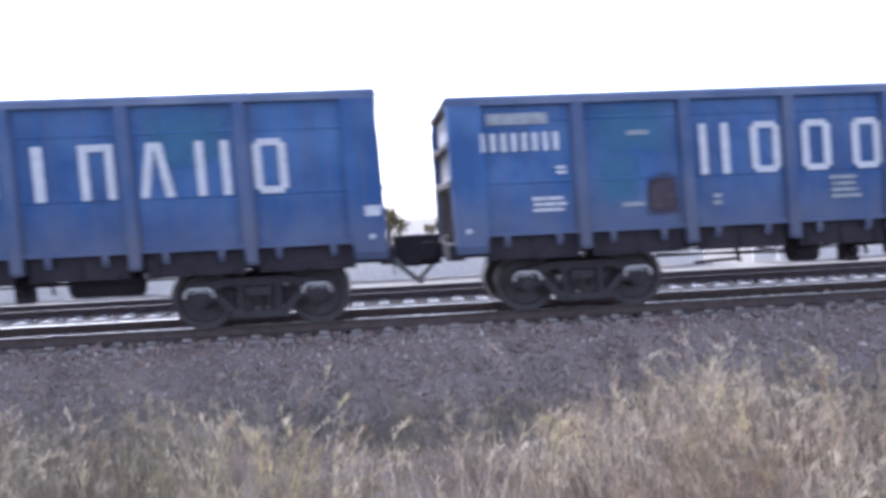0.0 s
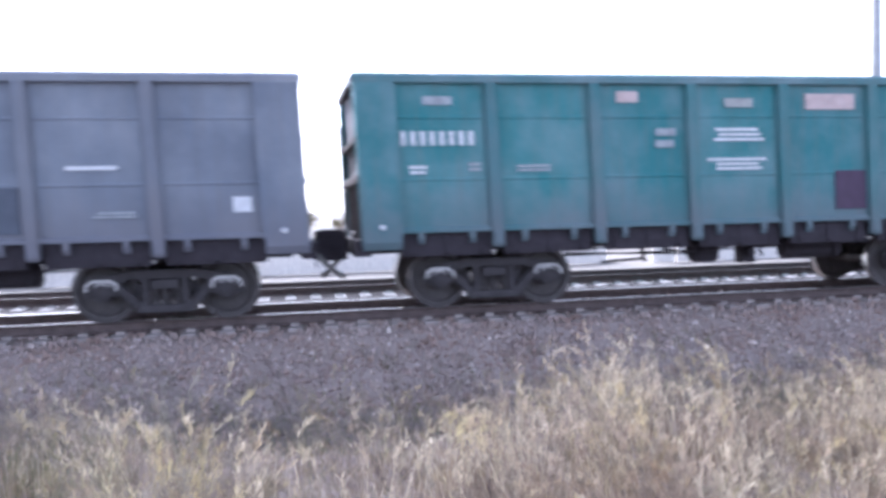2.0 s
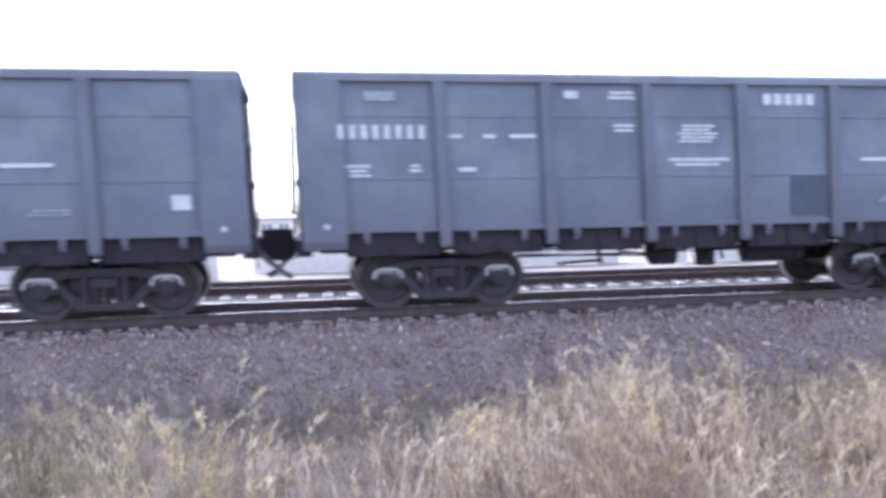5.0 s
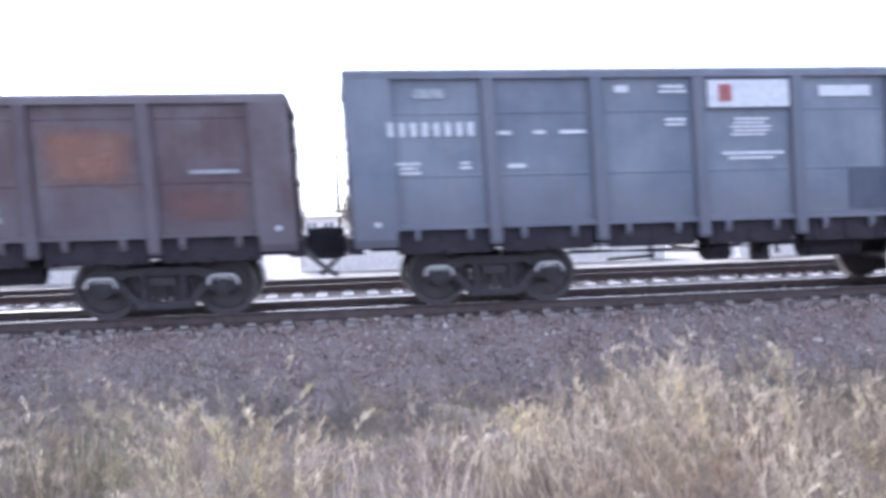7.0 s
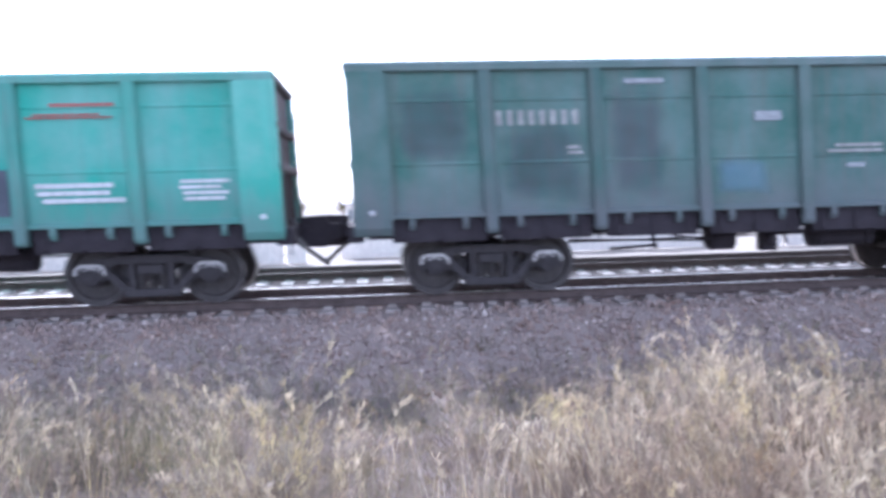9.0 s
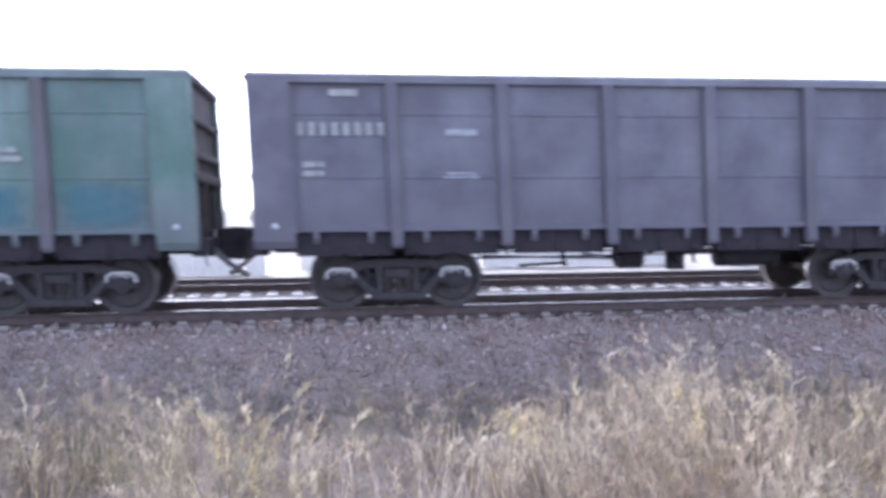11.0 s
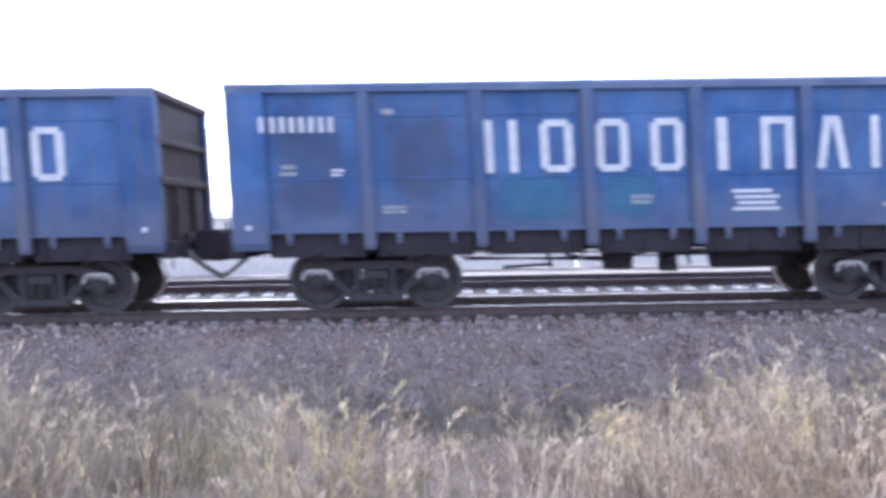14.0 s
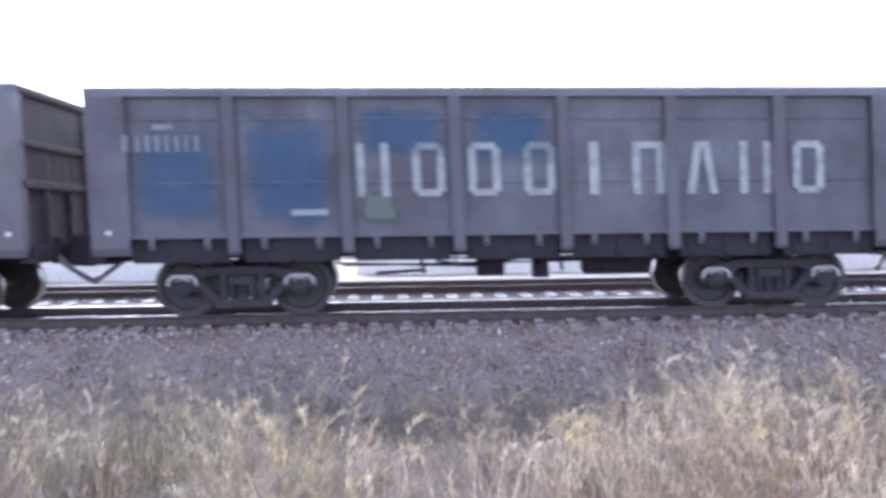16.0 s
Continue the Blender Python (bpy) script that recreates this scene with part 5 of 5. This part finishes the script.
    mark(c, SOILED, -2.3, 2.39, -1.8, 2.57, 2)
    mark(c, FAINT, -0.68, 1.94, 0.68, 2.15)
    mark(c, SOILED, -3.33, 1.62, -2.75, 1.72)
    mark(c, SOILED, 2.78, 2.35, 4.12, 2.62, 2)
    for i, (x0, z0, x1, z1) in enumerate(((1.1, 1.40, 2.35, 1.95), (-0.6, 1.40, 0.6, 1.95), (2.8, 1.40, 4.1, 1.95), (-2.35, 1.40, -1.05, 1.95), (4.6, 1.4, 5.8, 1.95))):
        patch(c, TEALPATCH, x0, z0, x1, z1, label="scrap of teal blue paint")
    patch(c, RUSTDARK, -4.15, 1.60, -3.55, 1.99, label="dark hatch stain")
    CARS.append(c)

    c = wagon(13, 12.86, 3.62, TEALBLUE, "blue gondola wagon with pale slanted stripes and a light blue end", SUNLITEND,
              sheets={7: DEEPBLUE, 8: SKYBLUE, ("post", 7): SKYBLUE})
    slanted(c, STRIPE, 2.60, 3.76, 2.92, 4.06, 1.36, 3.42, "pale grey slanted stripe")
    slanted(c, SKYBLUE, 4.42, 5.9, 4.80, 5.9, 1.36, 3.42, "light blue slanted field")
    for x0, z0, x1, z1 in ((4.75, 1.40, 5.75, 1.75), (4.6, 1.45, 5.0, 2.0)):
        patch(c, SCUFF, x0, z0, x1, z1, label="dark scuffs in the light blue paint", proud=0.008)
    number(c, FAINT, -5.86, 2.70, -4.52, 2.96)
    mark(c, FAINT, -5.6, 3.05, -4.64, 3.21, 2)
    mark(c, FAINT, -5.59, 1.59, -4.94, 1.81, 3)
    mark(c, FAINT, -4.0, 2.80, -3.69, 2.88)
    mark(c, FAINT, -3.13, 2.76, -2.91, 2.92)
    mark(c, FAINT, -1.52, 3.10, -1.11, 3.19)
    mark(c, FAINT, -0.55, 1.84, 0.4, 1.97, 2)
    mark(c, FAINT, 1.62, 1.81, 2.1, 1.95, 2)
    patch(c, RUSTDARK, -3.09, 1.52, -2.65, 2.0, label="dark hatch stain")
    mark(c, FAINT, -2.17, 1.55, -1.98, 1.73, 2)
    big_marks(c, WHITE, -2.26, 0.581, 0.24, 2.52, 2.95)
    CARS.append(c)

    c = wagon(14, 12.95, 3.59, BLUE, "blue gondola wagon with large white stencilled marks", SUNLITEND)
    number(c, WHITE, -5.96, 2.83, -4.75, 3.07)
    mark(c, FAINT, -5.69, 2.16, -5.4, 2.37, 2)
    mark(c, WHITE, -4.89, 2.15, -4.68, 2.28, 2)
    mark(c, FAINT, -4.04, 3.09, -3.86, 3.18)
    mark(c, FAINT, -4.15, 1.56, -3.66, 1.70, 2)
    mark(c, FAINT, -0.24, 1.65, 0.15, 1.82, 2)
    mark(c, WHITE, 1.36, 1.52, 2.14, 1.89, 4)
    mark(c, FAINT, 3.76, 1.55, 4.2, 1.62)
    for x0, z0, x1, z1 in ((-5.7, 1.6, -4.6, 3.0), (-4.1, 1.9, -2.9, 3.1)):
        patch(c, VIOLETPATCH, x0, z0, x1, z1, label="violet-grey patch on the side", proud=-0.008)
    for x0, z0, x1, z1 in ((-2.3, 1.45, -1.2, 2.1), (-0.6, 1.5, 0.2, 2.1), (4.6, 2.3, 5.6, 3.1)):
        patch(c, BLEACHED, x0, z0, x1, z1, label="bleached blue paint", proud=-0.008)
    big_marks(c, WHITE, -2.21, 0.868, 0.51, 2.16, 2.98)
    CARS.append(c)

    c = wagon(15, 12.92, 3.57, DEEPBLUE, "deep blue gondola wagon with large white stencilled marks", SUNLITEND)
    number(c, WHITE, -5.94, 2.72, -4.52, 2.98)
    mark(c, WHITE, -5.42, 3.23, -5.04, 3.32)
    mark(c, WHITE, -4.91, 2.15, -4.69, 2.29, 2)
    mark(c, FAINT, -5.88, 1.57, -5.48, 1.92, 3)
    mark(c, WHITE, -3.65, 2.59, -3.36, 2.75, 2)
    mark(c, FAINT, -4.17, 1.51, -3.77, 1.68, 2)
    mark(c, FAINT, -2.39, 3.20, -1.8, 3.30)
    mark(c, FAINT, -1.76, 3.12, -1.36, 3.22)
    mark(c, WHITE, -0.46, 1.74, 0.56, 1.98, 2)
    mark(c, WHITE, 1.24, 1.56, 2.04, 2.02, 5)
    mark(c, FAINT, -1.31, 1.57, -1.09, 1.64)
    big_marks(c, WHITE, -2.18, 0.868, 0.50, 2.14, 2.97)
    CARS.append(c)

    c = wagon(16, 12.95, 3.57, SOOTY, "sooty grey-blue gondola wagon with soiled white marks", SUNLITEND)
    number(c, SOILED, -5.92, 2.59, -4.74, 2.84)
    mark(c, SOILED, -5.48, 2.93, -5.19, 3.0)
    for i, (x0, z0, x1, z1) in enumerate(((-5.85, 1.6, -4.5, 2.75), (-4.15, 1.5, -2.75, 2.95), (-2.35, 2.6, -1.05, 3.2), (-0.65, 2.5, 0.6, 3.2))):
        patch(c, BLUEPATCH, x0, z0, x1, z1, label="patch where the blue paint shows")
    mark(c, FAINT, -3.44, 1.60, -2.87, 1.69)
    patch(c, GREENPATCH, -2.42, 1.52, -1.82, 1.91, label="green-grey stain")
    big_marks(c, SOILED, -2.15, 0.872, 0.51, 1.88, 2.71)
    CARS.append(c)

    CARS.append(wagon(17, 12.85, 3.64, DUN, "dun grey gondola wagon at the tail of the view", SUNLITEND))


# greyer and browner sheets for the -x ends of some wagons
MIDEND = plain("mid_grey_end_sheet", (0.18, 0.175, 0.195), 0.85, 0, 0.45, 2.5, 0.01, (0.42, 0.40, 0.41))
BROWNEND = plain("brown_end_sheet", (0.27, 0.22, 0.215), 0.85, 0, 0.4, 2.5, 0.01, (0.42, 0.36, 0.35))
# near white: the sun on the -x ends is put into this colour
SUNLITEND = plain("sunlit_end_sheet", (0.60, 0.585, 0.60), 0.85, 0, 0.35, 2.5, 0.01)
build_train()
RUN = [  # seconds, place of the first wagon's middle along the track
    (0, 7.76), (0.5, 14.76), (1, 21.79), (1.5, 28.80), (2, 35.74), (2.5, 42.62), (3, 49.17),
    (3.5, 56.47), (4, 63.31), (4.5, 69.72), (7, 104.24), (7.5, 110.99), (8, 117.89), (8.5, 124.68),
    (9, 131.49), (11.5, 165.02), (12, 171.67), (12.5, 178.40), (13, 184.96), (13.5, 191.63), (14, 198.28),
    (14.5, 204.96), (15, 211.57), (15.5, 218.61), (16, 224.79)]


# ---- what moves: the wagons roll along the near track, their wheels turn ----
OFFSET = (0.02, 0.03, -0.04, -0.03, -0.02, 0.04, 0.02, 0.11, 0.11, -0.01, -0.16, 0.05, 0.10, 0.05, 0.01, -0.07, -0.13, -0.09)


def run_at(t):
    for (a, p), (b, q) in zip(RUN, RUN[1:]):
        if a <= t <= b:
            return p + (q - p) * (t - a) / (b - a)
    return RUN[-1][1]


def motions():
    for k, car in enumerate(CARS):
        walk(car, [(t, pose(s - PITCH * k + OFFSET[k], TRACK_Y, 0)) for t, s in RUN])
    step = 0.04
    for wheels, k, x in WHEELS:
        rows, angle = [], 0.0
        base = wheels.matrix_basis.translation.copy()
        last = None
        for i in range(int(16 / step) + 1):
            t = min(16.0, i * step)
            at = run_at(t) - PITCH * k + x
            if -15 < at < 20 or i in (0, int(16 / step)):
                if last is not None:
                    turn = math.degrees((run_at(t) - run_at(last)) / 0.475)
                    angle += turn if turn < 85 else 0.0
                rows.append((t, Matrix.Translation(base) @ pose(0, 0, 0, 0, angle, 0)))
                last = t
        walk(wheels, rows)


motions()
